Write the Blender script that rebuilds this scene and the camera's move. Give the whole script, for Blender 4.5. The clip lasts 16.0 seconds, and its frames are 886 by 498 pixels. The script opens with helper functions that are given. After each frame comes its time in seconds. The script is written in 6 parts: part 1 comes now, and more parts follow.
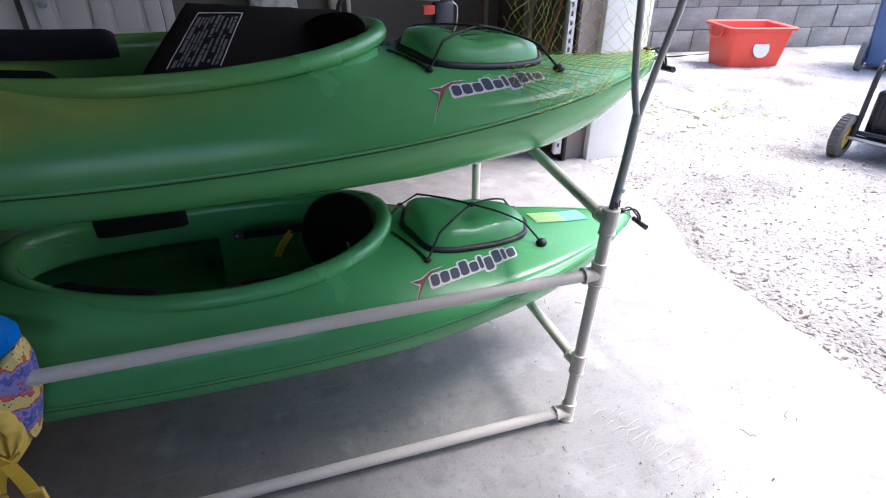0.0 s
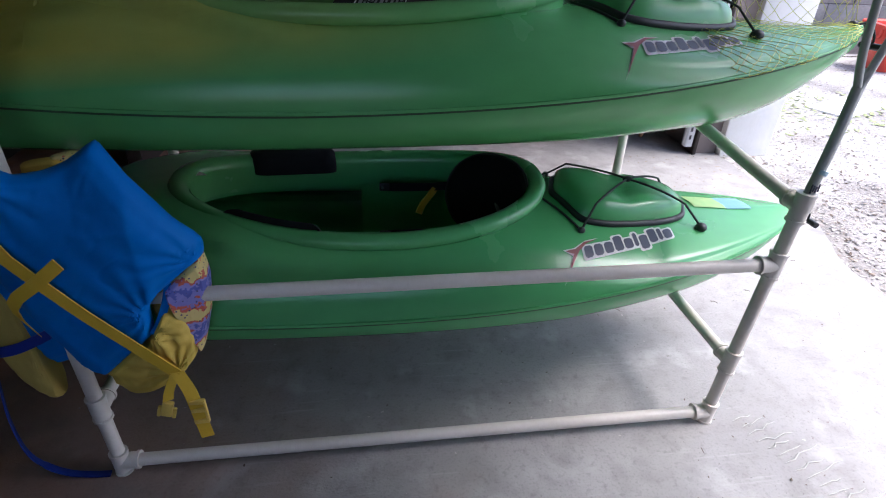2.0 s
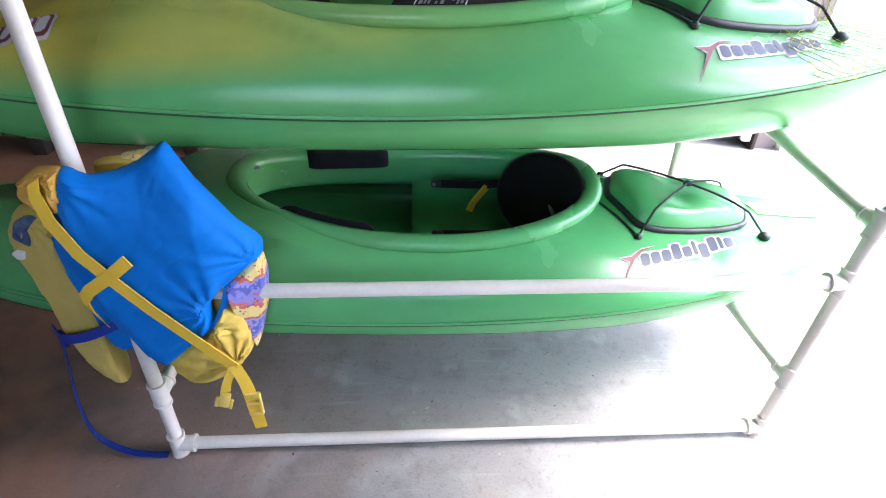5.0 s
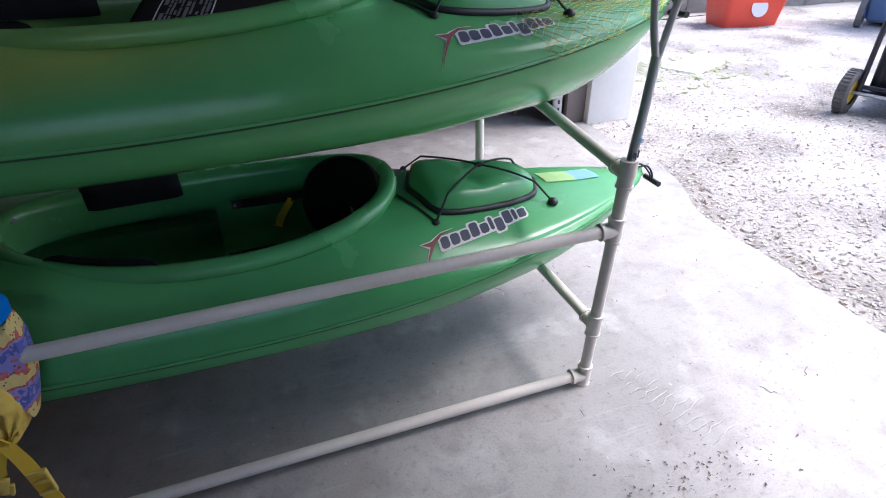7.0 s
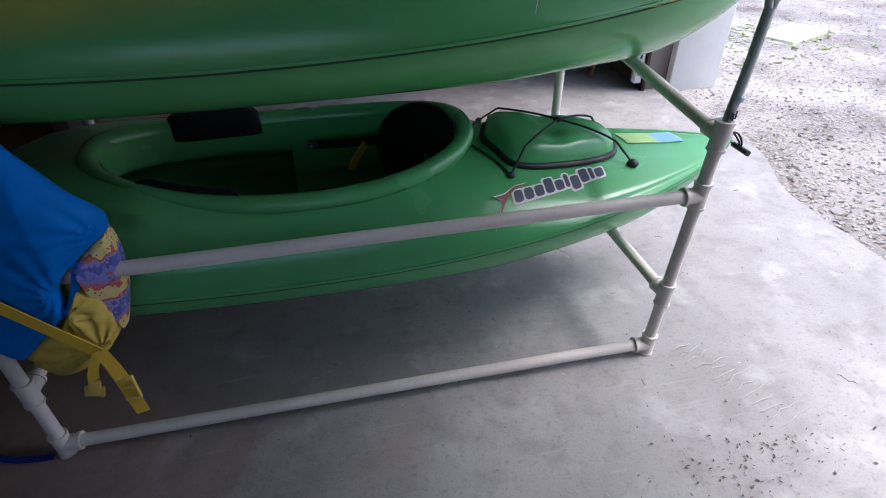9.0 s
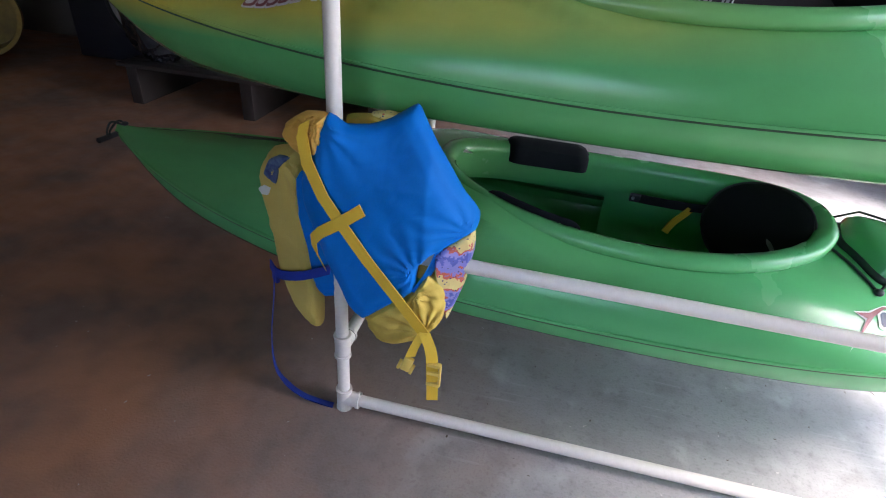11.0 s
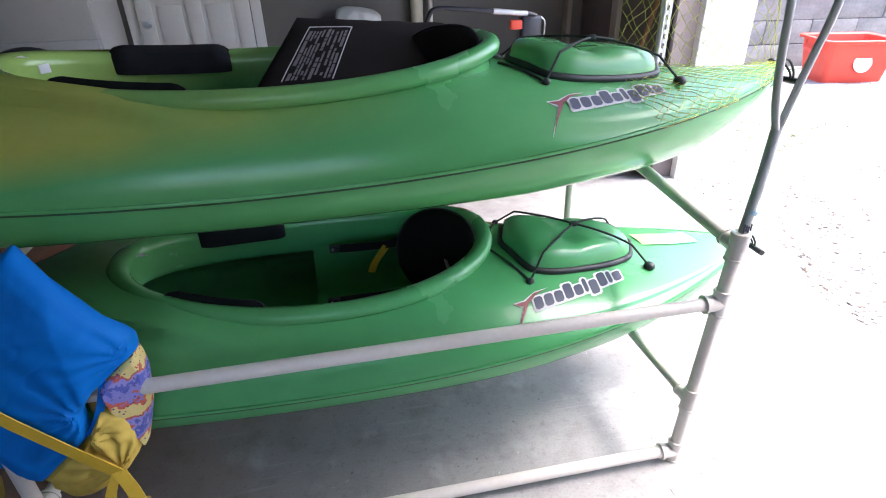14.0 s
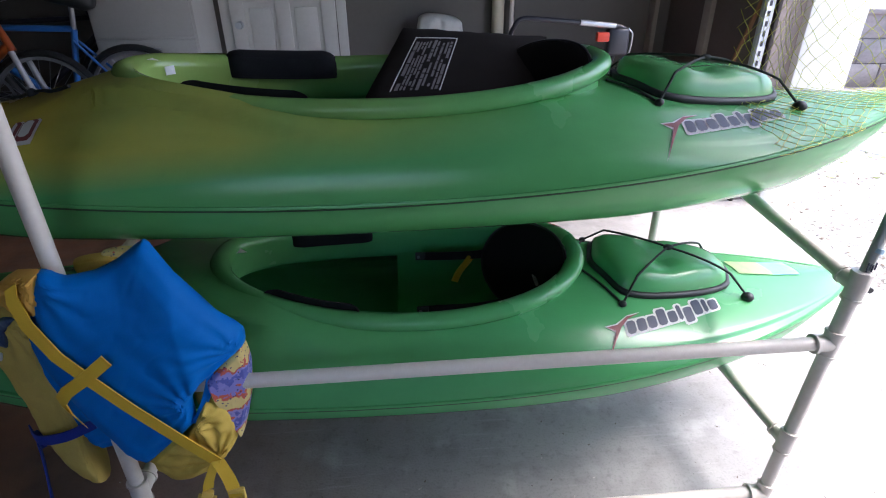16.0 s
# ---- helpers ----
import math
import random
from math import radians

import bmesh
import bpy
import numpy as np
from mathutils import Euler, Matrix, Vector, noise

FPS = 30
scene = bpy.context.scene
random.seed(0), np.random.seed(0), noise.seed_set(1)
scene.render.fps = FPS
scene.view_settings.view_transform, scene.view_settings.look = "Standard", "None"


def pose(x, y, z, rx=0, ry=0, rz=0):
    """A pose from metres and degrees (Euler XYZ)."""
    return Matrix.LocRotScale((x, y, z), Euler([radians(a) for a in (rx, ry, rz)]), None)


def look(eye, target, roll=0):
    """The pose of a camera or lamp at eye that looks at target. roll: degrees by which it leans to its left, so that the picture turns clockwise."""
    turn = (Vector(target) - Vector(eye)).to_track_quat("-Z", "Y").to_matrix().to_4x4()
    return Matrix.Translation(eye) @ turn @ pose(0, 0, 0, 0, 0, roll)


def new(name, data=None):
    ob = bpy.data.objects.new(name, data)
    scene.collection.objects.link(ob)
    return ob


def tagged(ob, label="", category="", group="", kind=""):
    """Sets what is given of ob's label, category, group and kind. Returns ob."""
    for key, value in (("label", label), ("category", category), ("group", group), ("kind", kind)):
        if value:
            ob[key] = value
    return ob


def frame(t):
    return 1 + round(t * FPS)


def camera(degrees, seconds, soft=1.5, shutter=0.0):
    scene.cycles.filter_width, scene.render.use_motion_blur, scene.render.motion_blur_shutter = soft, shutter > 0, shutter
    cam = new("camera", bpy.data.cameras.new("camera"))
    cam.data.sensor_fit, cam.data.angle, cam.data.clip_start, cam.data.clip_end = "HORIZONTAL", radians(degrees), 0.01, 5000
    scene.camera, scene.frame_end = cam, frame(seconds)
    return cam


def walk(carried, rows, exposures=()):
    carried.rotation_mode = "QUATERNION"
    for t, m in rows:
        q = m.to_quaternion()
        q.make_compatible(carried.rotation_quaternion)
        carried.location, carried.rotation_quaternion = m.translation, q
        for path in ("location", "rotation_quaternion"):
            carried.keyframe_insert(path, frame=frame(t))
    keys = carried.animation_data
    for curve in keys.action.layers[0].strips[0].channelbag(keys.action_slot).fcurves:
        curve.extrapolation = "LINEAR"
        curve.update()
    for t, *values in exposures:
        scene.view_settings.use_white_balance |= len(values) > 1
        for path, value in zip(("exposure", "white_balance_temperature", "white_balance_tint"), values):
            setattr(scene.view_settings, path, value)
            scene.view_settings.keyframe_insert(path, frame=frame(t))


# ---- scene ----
cam = camera(78.0, 16.0, soft=1.1)
PATH = [
    (0, (0.88, -1.091, 1.375), (1.404, 0.559, 0.373), -0.0),
    (0.5, (0.87, -1.091, 1.346), (1.372, 0.579, 0.366), -1.2),
    (1, (0.817, -1.064, 1.331), (1.255, 0.598, 0.308), 0.7),
    (1.5, (0.751, -1.044, 1.311), (1.095, 0.627, 0.269), 1.5),
    (2, (0.683, -1.036, 1.279), (0.93, 0.656, 0.242), 1.8),
    (2.5, (0.581, -1.02, 1.289), (0.639, 0.741, 0.344), 2.5),
    (3, (0.503, -1.029, 1.31), (0.25, 0.724, 0.381), 4.1),
    (3.5, (0.444, -1.036, 1.295), (0.099, 0.71, 0.385), 5.0),
    (4, (0.44, -1.031, 1.322), (0.062, 0.722, 0.436), 4.8),
    (4.5, (0.527, -0.998, 1.304), (0.318, 0.666, 0.213), 2.4),
    (5, (0.643, -0.994, 1.32), (0.757, 0.671, 0.22), 1.5),
    (5.2, (0.669, -1.013, 1.317), (0.856, 0.656, 0.232), 1.5),
    (5.7, (0.79, -1.03, 1.312), (1.10, 0.635, 0.24), -0.5),
    (6.4, (0.862, -1.05, 1.30), (1.345, 0.585, 0.235), -1.7),
    (7.3, (0.849, -1.043, 1.306), (1.379, 0.558, 0.232), -1.5),
    (7.5, (0.85, -1.051, 1.313), (1.377, 0.561, 0.254), -1.3),
    (8, (0.841, -1.046, 1.298), (1.356, 0.544, 0.2), -1.8),
    (8.5, (0.829, -1.05, 1.289), (1.309, 0.551, 0.19), -2.2),
    (9, (0.804, -1.042, 1.265), (1.123, 0.545, 0.092), -0.9),
    (9.5, (0.722, -1.038, 1.244), (0.815, 0.564, 0.051), -0.8),
    (10, (0.589, -1.031, 1.219), (0.522, 0.583, 0.04), 0.6),
    (10.2, (0.583, -1.05, 1.228), (0.4, 0.558, 0.054), 0.4),
    (10.6, (0.485, -1.028, 1.215), (0.255, 0.62, 0.09), 3.6),
    (11.1, (0.445, -1.03, 1.25), (0.115, 0.665, 0.2), 4.8),
    (11.7, (0.45, -1.02, 1.305), (0.13, 0.715, 0.335), 4.2),
    (12.3, (0.527, -1.005, 1.35), (0.362, 0.748, 0.4), 1.2),
    (12.5, (0.559, -1.012, 1.319), (0.465, 0.753, 0.385), 1.0),
    (13, (0.657, -1.002, 1.337), (0.744, 0.742, 0.361), -0.9),
    (13.5, (0.722, -1.003, 1.34), (0.946, 0.736, 0.381), -2.0),
    (14, (0.776, -1.001, 1.352), (1.103, 0.73, 0.403), -1.6),
    (14.5, (0.782, -0.994, 1.349), (1.079, 0.71, 0.347), -1.4),
    (15, (0.744, -0.982, 1.369), (1.004, 0.768, 0.436), -0.8),
    (15.5, (0.702, -0.976, 1.365), (0.898, 0.785, 0.439), -0.6),
    (16, (0.667, -0.969, 1.373), (0.814, 0.794, 0.441), -0.6),
]
EXPOSURE = [(0, 1.94), (0.5, 1.82), (1, 1.5), (1.5, 1.52), (2, 1.77), (2.5, 2.2), (3, 3.07), (3.5, 3.54), (4, 3.84), (4.5, 4.02), (5, 3.84), (5.5, 3.17), (6.5, 1.97),
            (7.5, 1.52), (8, 1.37), (8.5, 1.32), (9, 1.37), (9.5, 1.65), (10, 2.22), (11, 3.34), (12.3, 4), (13, 3.6), (13.5, 3.15), (14, 2.85), (14.5, 2.45), (15, 2.2), (15.5, 2.25), (16, 2.4)]
walk(cam, [(t, look(eye, target, roll)) for t, eye, target, roll in PATH], [(t, e, 5850 + 350 * min(1.0, max(0.0, (e - 1.5) / 1.5)), 17) for t, e in EXPOSURE])

# ---------------------------------------------------------------- light
SUN_EL, SUN_AZ = 60.0, 96.0
world = bpy.data.worlds.new("sky")
world.use_nodes = True
scene.world = world
wn = world.node_tree.nodes
sky = wn.new("ShaderNodeTexSky")
sky.sky_type, sky.sun_disc = "NISHITA", False
sky.sun_elevation, sky.sun_rotation = radians(SUN_EL), radians(SUN_AZ)
sky.air_density, sky.dust_density = 1.0, 3.0
wn["Background"].inputs["Strength"].default_value = 0.15
world.node_tree.links.new(sky.outputs[0], wn["Background"].inputs["Color"])
sun = new("sun", bpy.data.lights.new("sun", "SUN"))
sun.data.energy, sun.data.angle, sun.data.color = 1.9, radians(28), (1.0, 0.96, 0.9)
sun.rotation_euler = (radians(90 - SUN_EL), 0, radians(180 - SUN_AZ))

# ---------------------------------------------------------------- materials
def nodes_of(name):
    m = bpy.data.materials.new(name)
    m.use_nodes = True
    return m, m.node_tree.nodes, m.node_tree.links, m.node_tree.nodes["Principled BSDF"]


def surface(name, base, dark=None, scale=4.0, fine=60.0, rough=0.5, metal=0.0, bump=0.15, mix=0.6, depth=0.004, coat=0.0, rough_var=0.12, spec=0.5):
    """Two scales of noise between two colours, with fine relief and uneven gloss."""
    m, n, l, p = nodes_of(name)
    dark = dark or tuple(c * 0.65 for c in base)
    tc = n.new("ShaderNodeTexCoord")
    a = n.new("ShaderNodeTexNoise")
    a.inputs["Scale"].default_value, a.inputs["Detail"].default_value = scale, 6
    b = n.new("ShaderNodeTexNoise")
    b.inputs["Scale"].default_value, b.inputs["Detail"].default_value = fine, 4
    l.new(tc.outputs["Object"], a.inputs["Vector"]), l.new(tc.outputs["Object"], b.inputs["Vector"])
    s = n.new("ShaderNodeMath")
    s.operation = "MULTIPLY_ADD"
    l.new(b.outputs["Fac"], s.inputs[0])
    s.inputs[1].default_value = 0.4
    l.new(a.outputs["Fac"], s.inputs[2])
    r = n.new("ShaderNodeMapRange")
    r.inputs["From Min"].default_value, r.inputs["From Max"].default_value = 0.45, 0.95
    r.inputs["To Max"].default_value = mix
    l.new(s.outputs[0], r.inputs["Value"])
    c = n.new("ShaderNodeMix")
    c.data_type = "RGBA"
    c.inputs["A"].default_value, c.inputs["B"].default_value = (*base, 1), (*dark, 1)
    l.new(r.outputs["Result"], c.inputs["Factor"])
    l.new(c.outputs["Result"], p.inputs["Base Color"])
    g = n.new("ShaderNodeMapRange")
    g.inputs["To Min"].default_value, g.inputs["To Max"].default_value = max(0.05, rough - rough_var), min(1, rough + rough_var)
    l.new(a.outputs["Fac"], g.inputs["Value"])
    l.new(g.outputs["Result"], p.inputs["Roughness"])
    p.inputs["Metallic"].default_value = metal
    p.inputs["Coat Weight"].default_value, p.inputs["Specular IOR Level"].default_value = coat, spec
    u = n.new("ShaderNodeBump")
    u.inputs["Strength"].default_value, u.inputs["Distance"].default_value = bump, depth
    l.new(s.outputs[0], u.inputs["Height"])
    l.new(u.outputs["Normal"], p.inputs["Normal"])
    return m


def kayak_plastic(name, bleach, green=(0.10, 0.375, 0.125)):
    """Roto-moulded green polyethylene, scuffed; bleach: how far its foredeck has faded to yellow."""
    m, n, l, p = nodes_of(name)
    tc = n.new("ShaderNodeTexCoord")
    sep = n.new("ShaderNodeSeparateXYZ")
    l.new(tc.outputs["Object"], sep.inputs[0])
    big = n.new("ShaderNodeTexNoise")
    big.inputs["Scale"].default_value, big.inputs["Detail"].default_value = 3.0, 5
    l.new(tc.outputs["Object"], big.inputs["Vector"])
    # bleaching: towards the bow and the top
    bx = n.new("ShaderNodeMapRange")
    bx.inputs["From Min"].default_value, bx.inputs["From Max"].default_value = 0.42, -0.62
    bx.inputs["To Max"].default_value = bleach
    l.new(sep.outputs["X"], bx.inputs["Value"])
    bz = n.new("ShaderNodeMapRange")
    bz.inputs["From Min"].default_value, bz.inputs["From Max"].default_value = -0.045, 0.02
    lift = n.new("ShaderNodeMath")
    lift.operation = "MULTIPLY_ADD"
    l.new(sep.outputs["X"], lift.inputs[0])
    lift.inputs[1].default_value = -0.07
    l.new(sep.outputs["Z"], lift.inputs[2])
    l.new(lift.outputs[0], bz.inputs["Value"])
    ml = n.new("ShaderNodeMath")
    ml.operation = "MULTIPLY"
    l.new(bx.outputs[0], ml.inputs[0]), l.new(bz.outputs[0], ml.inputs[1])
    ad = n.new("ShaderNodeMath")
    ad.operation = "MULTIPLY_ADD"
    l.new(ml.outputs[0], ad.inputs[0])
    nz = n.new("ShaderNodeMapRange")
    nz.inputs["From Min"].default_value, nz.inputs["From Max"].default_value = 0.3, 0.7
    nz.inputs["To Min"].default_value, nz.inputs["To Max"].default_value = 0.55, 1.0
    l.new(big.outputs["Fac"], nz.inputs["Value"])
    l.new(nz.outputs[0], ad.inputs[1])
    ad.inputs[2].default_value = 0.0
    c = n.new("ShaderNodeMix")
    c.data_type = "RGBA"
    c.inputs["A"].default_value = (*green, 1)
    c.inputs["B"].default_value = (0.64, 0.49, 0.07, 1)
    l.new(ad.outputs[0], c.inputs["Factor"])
    fine = n.new("ShaderNodeTexNoise")
    fine.inputs["Scale"].default_value, fine.inputs["Detail"].default_value = 180.0, 3
    l.new(tc.outputs["Object"], fine.inputs["Vector"])
    stretch = n.new("ShaderNodeMapping")
    stretch.inputs["Scale"].default_value = (5, 9, 9)
    l.new(tc.outputs["Object"], stretch.inputs["Vector"])
    scr = n.new("ShaderNodeTexNoise")
    scr.inputs["Scale"].default_value, scr.inputs["Detail"].default_value = 2.0, 4
    l.new(stretch.outputs[0], scr.inputs["Vector"])
    hs = n.new("ShaderNodeHueSaturation")
    v = n.new("ShaderNodeMapRange")
    v.inputs["To Min"].default_value, v.inputs["To Max"].default_value = 0.9, 1.1
    l.new(scr.outputs["Fac"], v.inputs["Value"])
    l.new(v.outputs[0], hs.inputs["Value"]), l.new(c.outputs["Result"], hs.inputs["Color"])
    l.new(hs.outputs[0], p.inputs["Base Color"])
    g = n.new("ShaderNodeMapRange")
    g.inputs["To Min"].default_value, g.inputs["To Max"].default_value = 0.17, 0.33
    l.new(big.outputs["Fac"], g.inputs["Value"])
    l.new(g.outputs[0], p.inputs["Roughness"])
    u = n.new("ShaderNodeBump")
    u.inputs["Strength"].default_value, u.inputs["Distance"].default_value = 0.12, 0.001
    l.new(fine.outputs["Fac"], u.inputs["Height"])
    l.new(u.outputs["Normal"], p.inputs["Normal"])
    return m


def concrete_floor(name):
    """Trowelled concrete: cloudy greys, hairline scratches, dark specks, red clay tracked over one end."""
    m, n, l, p = nodes_of(name)
    tc = n.new("ShaderNodeTexCoord")
    sep = n.new("ShaderNodeSeparateXYZ")
    l.new(tc.outputs["Object"], sep.inputs[0])

    def noise_node(scale, detail=6, vec=None, rough=0.55):
        k = n.new("ShaderNodeTexNoise")
        k.inputs["Scale"].default_value, k.inputs["Detail"].default_value, k.inputs["Roughness"].default_value = scale, detail, rough
        l.new(vec or tc.outputs["Object"], k.inputs["Vector"])
        return k

    def ramp(src, a, b, lo=0.0, hi=1.0):
        k = n.new("ShaderNodeMapRange")
        k.inputs["From Min"].default_value, k.inputs["From Max"].default_value = a, b
        k.inputs["To Min"].default_value, k.inputs["To Max"].default_value = lo, hi
        l.new(src, k.inputs["Value"])
        return k.outputs[0]

    def mix(fac, a, b):
        k = n.new("ShaderNodeMix")
        k.data_type = "RGBA"
        for key, val in (("A", a), ("B", b)):
            if isinstance(val, tuple):
                k.inputs[key].default_value = (*val, 1)
            else:
                l.new(val, k.inputs[key])
        l.new(fac, k.inputs["Factor"])
        return k.outputs["Result"]

    cloud, mid, fine = noise_node(1.3, 8), noise_node(9.0, 6), noise_node(140.0, 3)
    col = mix(ramp(cloud.outputs["Fac"], 0.35, 0.68), (0.245, 0.235, 0.226), (0.355, 0.342, 0.330))
    col = mix(ramp(mid.outputs["Fac"], 0.5, 0.75, 0, 0.55), col, (0.17, 0.162, 0.155))
    col = mix(ramp(fine.outputs["Fac"], 0.52, 0.72, 0, 0.3), col, (0.10, 0.096, 0.09))
    st = n.new("ShaderNodeMapping")
    st.inputs["Scale"].default_value, st.inputs["Rotation"].default_value = (2, 40, 1), (0, 0, 0.6)
    l.new(tc.outputs["Object"], st.inputs["Vector"])
    scr = noise_node(1.5, 5, st.outputs[0])
    col = mix(ramp(scr.outputs["Fac"], 0.62, 0.72, 0, 0.4), col, (0.42, 0.41, 0.4))
    scuff, grain = noise_node(5.5, 12), noise_node(45.0, 8)
    col = mix(ramp(scuff.outputs["Fac"], 0.56, 0.68, 0, 0.5), col, (0.45, 0.44, 0.425))
    col = mix(ramp(grain.outputs["Fac"], 0.56, 0.70, 0, 0.42), col, (0.15, 0.143, 0.137))
    clay_n = noise_node(1.6, 7)
    k = n.new("ShaderNodeMath")
    k.operation = "MULTIPLY_ADD"
    l.new(clay_n.outputs["Fac"], k.inputs[0])
    k.inputs[1].default_value = -1.6
    l.new(sep.outputs["X"], k.inputs[2])
    damp = noise_node(2.3, 6)
    clay = mix(ramp(damp.outputs["Fac"], 0.40, 0.62), (0.35, 0.150, 0.065), (0.16, 0.090, 0.055))
    col = mix(ramp(k.outputs[0], -0.15, -1.3, 0, 0.9), col, clay)
    l.new(col, p.inputs["Base Color"])
    l.new(ramp(mid.outputs["Fac"], 0.3, 0.7, 0.45, 0.75), p.inputs["Roughness"])
    u = n.new("ShaderNodeBump")
    u.inputs["Strength"].default_value, u.inputs["Distance"].default_value = 0.28, 0.004
    hsum = n.new("ShaderNodeMath")
    hsum.operation = "ADD"
    l.new(mid.outputs["Fac"], hsum.inputs[0]), l.new(fine.outputs["Fac"], hsum.inputs[1])
    l.new(hsum.outputs[0], u.inputs["Height"])
    l.new(u.outputs["Normal"], p.inputs["Normal"])
    return m


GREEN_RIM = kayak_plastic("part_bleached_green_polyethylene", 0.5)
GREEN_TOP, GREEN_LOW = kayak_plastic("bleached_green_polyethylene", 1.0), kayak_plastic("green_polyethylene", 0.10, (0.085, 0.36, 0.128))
# seam colour: shadow of the gap put into the green, with some dirt
SEAM_SHADE_DIRT = surface("green_seam_shade_dirt", (0.018, 0.055, 0.022), (0.03, 0.09, 0.035), 6, 90, 0.8, bump=0.1)
CONCRETE = concrete_floor("garage_concrete")
PVC = surface("white_pvc", (0.74, 0.69, 0.62), (0.56, 0.49, 0.42), 3, 80, 0.38, bump=0.04)
BLACK_RUBBER = surface("black_rubber", (0.012, 0.014, 0.016), (0.03, 0.032, 0.035), 8, 120, 0.5, bump=0.1)
BLACK_FOAM = surface("black_foam", (0.008, 0.009, 0.011), (0.022, 0.022, 0.025), 10, 260, 0.85, bump=0.35, depth=0.002, spec=0.18)
BLACK_CLOTH = surface("black_cloth", (0.007, 0.007, 0.008), (0.018, 0.016, 0.016), 5, 400, 0.9, bump=0.4, depth=0.0015, spec=0.18)
GREY_CLOTH = surface("charcoal_cloth", (0.014, 0.0115, 0.0105), (0.024, 0.020, 0.018), 4, 400, 0.9, bump=0.4, depth=0.0015, spec=0.18)
CORD = surface("black_cord", (0.01, 0.018, 0.014), (0.035, 0.045, 0.04), 30, 500, 0.8, bump=0.5, depth=0.001)
BLUE_CLOTH = surface("blue_nylon", (0.0, 0.165, 0.56), (0.0, 0.115, 0.43), 7, 500, 0.62, bump=0.3, depth=0.002, spec=0.18)
NAVY_WEB = surface("blue_webbing", (0.004, 0.03, 0.3), (0.003, 0.02, 0.18), 12, 500, 0.7, bump=0.4, depth=0.001)
YELLOW_CLOTH = surface("yellow_nylon", (0.67, 0.47, 0.08), (0.45, 0.31, 0.05), 7, 500, 0.75, bump=0.3, depth=0.002)
YELLOW_WEB = surface("yellow_webbing", (0.72, 0.47, 0.03), (0.55, 0.33, 0.02), 12, 600, 0.7, bump=0.5, depth=0.001)
YELLOW_PLASTIC = surface("yellow_plastic", (0.78, 0.56, 0.12), (0.62, 0.42, 0.08), 6, 90, 0.4, bump=0.05)
ORANGE_CLOTH = surface("orange_yellow_nylon", (0.72, 0.40, 0.07), (0.55, 0.27, 0.04), 9, 500, 0.75, bump=0.3, depth=0.002)
FADED_YELLOW = surface("faded_yellow_nylon", (0.56, 0.42, 0.10), (0.42, 0.29, 0.055), 7, 400, 0.8, bump=0.35, depth=0.002)
DARK_PRINT = surface("dark_printed_lining", (0.01, 0.025, 0.12), (0.10, 0.16, 0.22), 45, 160, 0.7, bump=0.1, mix=1.0)
WHITE_PRINT = surface("white_print", (0.75, 0.75, 0.73), (0.6, 0.6, 0.58), 10, 200, 0.5, bump=0.05)
NAVY_PRINT = surface("navy_print", (0.02, 0.025, 0.06), (0.05, 0.055, 0.09), 10, 200, 0.45, bump=0.05)
RED_PRINT = surface("red_print", (0.24, 0.045, 0.04), (0.16, 0.03, 0.03), 10, 200, 0.45, bump=0.05)
GREY_PRINT = surface("grey_print", (0.24, 0.225, 0.225), (0.11, 0.1, 0.1), 40, 300, 0.7, bump=0.05)
WALL = surface("grey_block_paint", (0.135, 0.124, 0.112), (0.10, 0.09, 0.08), 1.5, 40, 0.8, bump=0.25)
WALL_SOUTH = surface("grey_front_paint", (0.2, 0.185, 0.165), (0.15, 0.14, 0.125), 1.5, 40, 0.8, bump=0.25)
WALL_SIDE = surface("brown_board", (0.15, 0.12, 0.11), (0.10, 0.08, 0.07), 1.5, 30, 0.8, bump=0.2)
CEILING = surface("ceiling_board", (0.11, 0.10, 0.09), (0.08, 0.075, 0.07), 1.5, 30, 0.85, bump=0.15)
DOOR_WHITE = surface("door_paint", (0.60, 0.58, 0.55), (0.48, 0.465, 0.44), 2, 50, 0.5, bump=0.06)
PIER_WHITE = surface("white_masonry_paint", (0.8, 0.79, 0.76), (0.66, 0.65, 0.6), 3, 40, 0.8, bump=0.3)
STEEL = surface("galvanised_steel", (0.55, 0.57, 0.6), (0.35, 0.37, 0.4), 8, 90, 0.35, metal=0.9, bump=0.08)
BLUE_BAND = surface("pale_blue_band", (0.42, 0.58, 0.68), (0.3, 0.45, 0.55), 20, 200, 0.4, bump=0.05)
ALU = surface("grey_tube", (0.50, 0.50, 0.48), (0.36, 0.36, 0.34), 8, 90, 0.42, metal=0.3, bump=0.08)
DARK_WOOD = surface("dark_wood", (0.03, 0.02, 0.015), (0.016, 0.011, 0.009), 5, 60, 0.7, bump=0.25)
RED_PLASTIC = surface("red_plastic", (0.72, 0.075, 0.04), (0.55, 0.05, 0.03), 3, 60, 0.45, bump=0.05)
BLUE_PLASTIC = surface("blue_plastic", (0.06, 0.12, 0.25), (0.04, 0.08, 0.17), 3, 60, 0.5, bump=0.05)
BLACK_PAINT = surface("black_paint", (0.015, 0.016, 0.025), (0.03, 0.03, 0.04), 6, 80, 0.35, bump=0.05)
YELLOW_PAINT = surface("yellow_paint", (0.7, 0.48, 0.02), (0.5, 0.33, 0.02), 6, 80, 0.4, bump=0.05)
TYRE = surface("tyre_rubber", (0.13, 0.125, 0.12), (0.07, 0.07, 0.068), 10, 100, 0.85, bump=0.3)
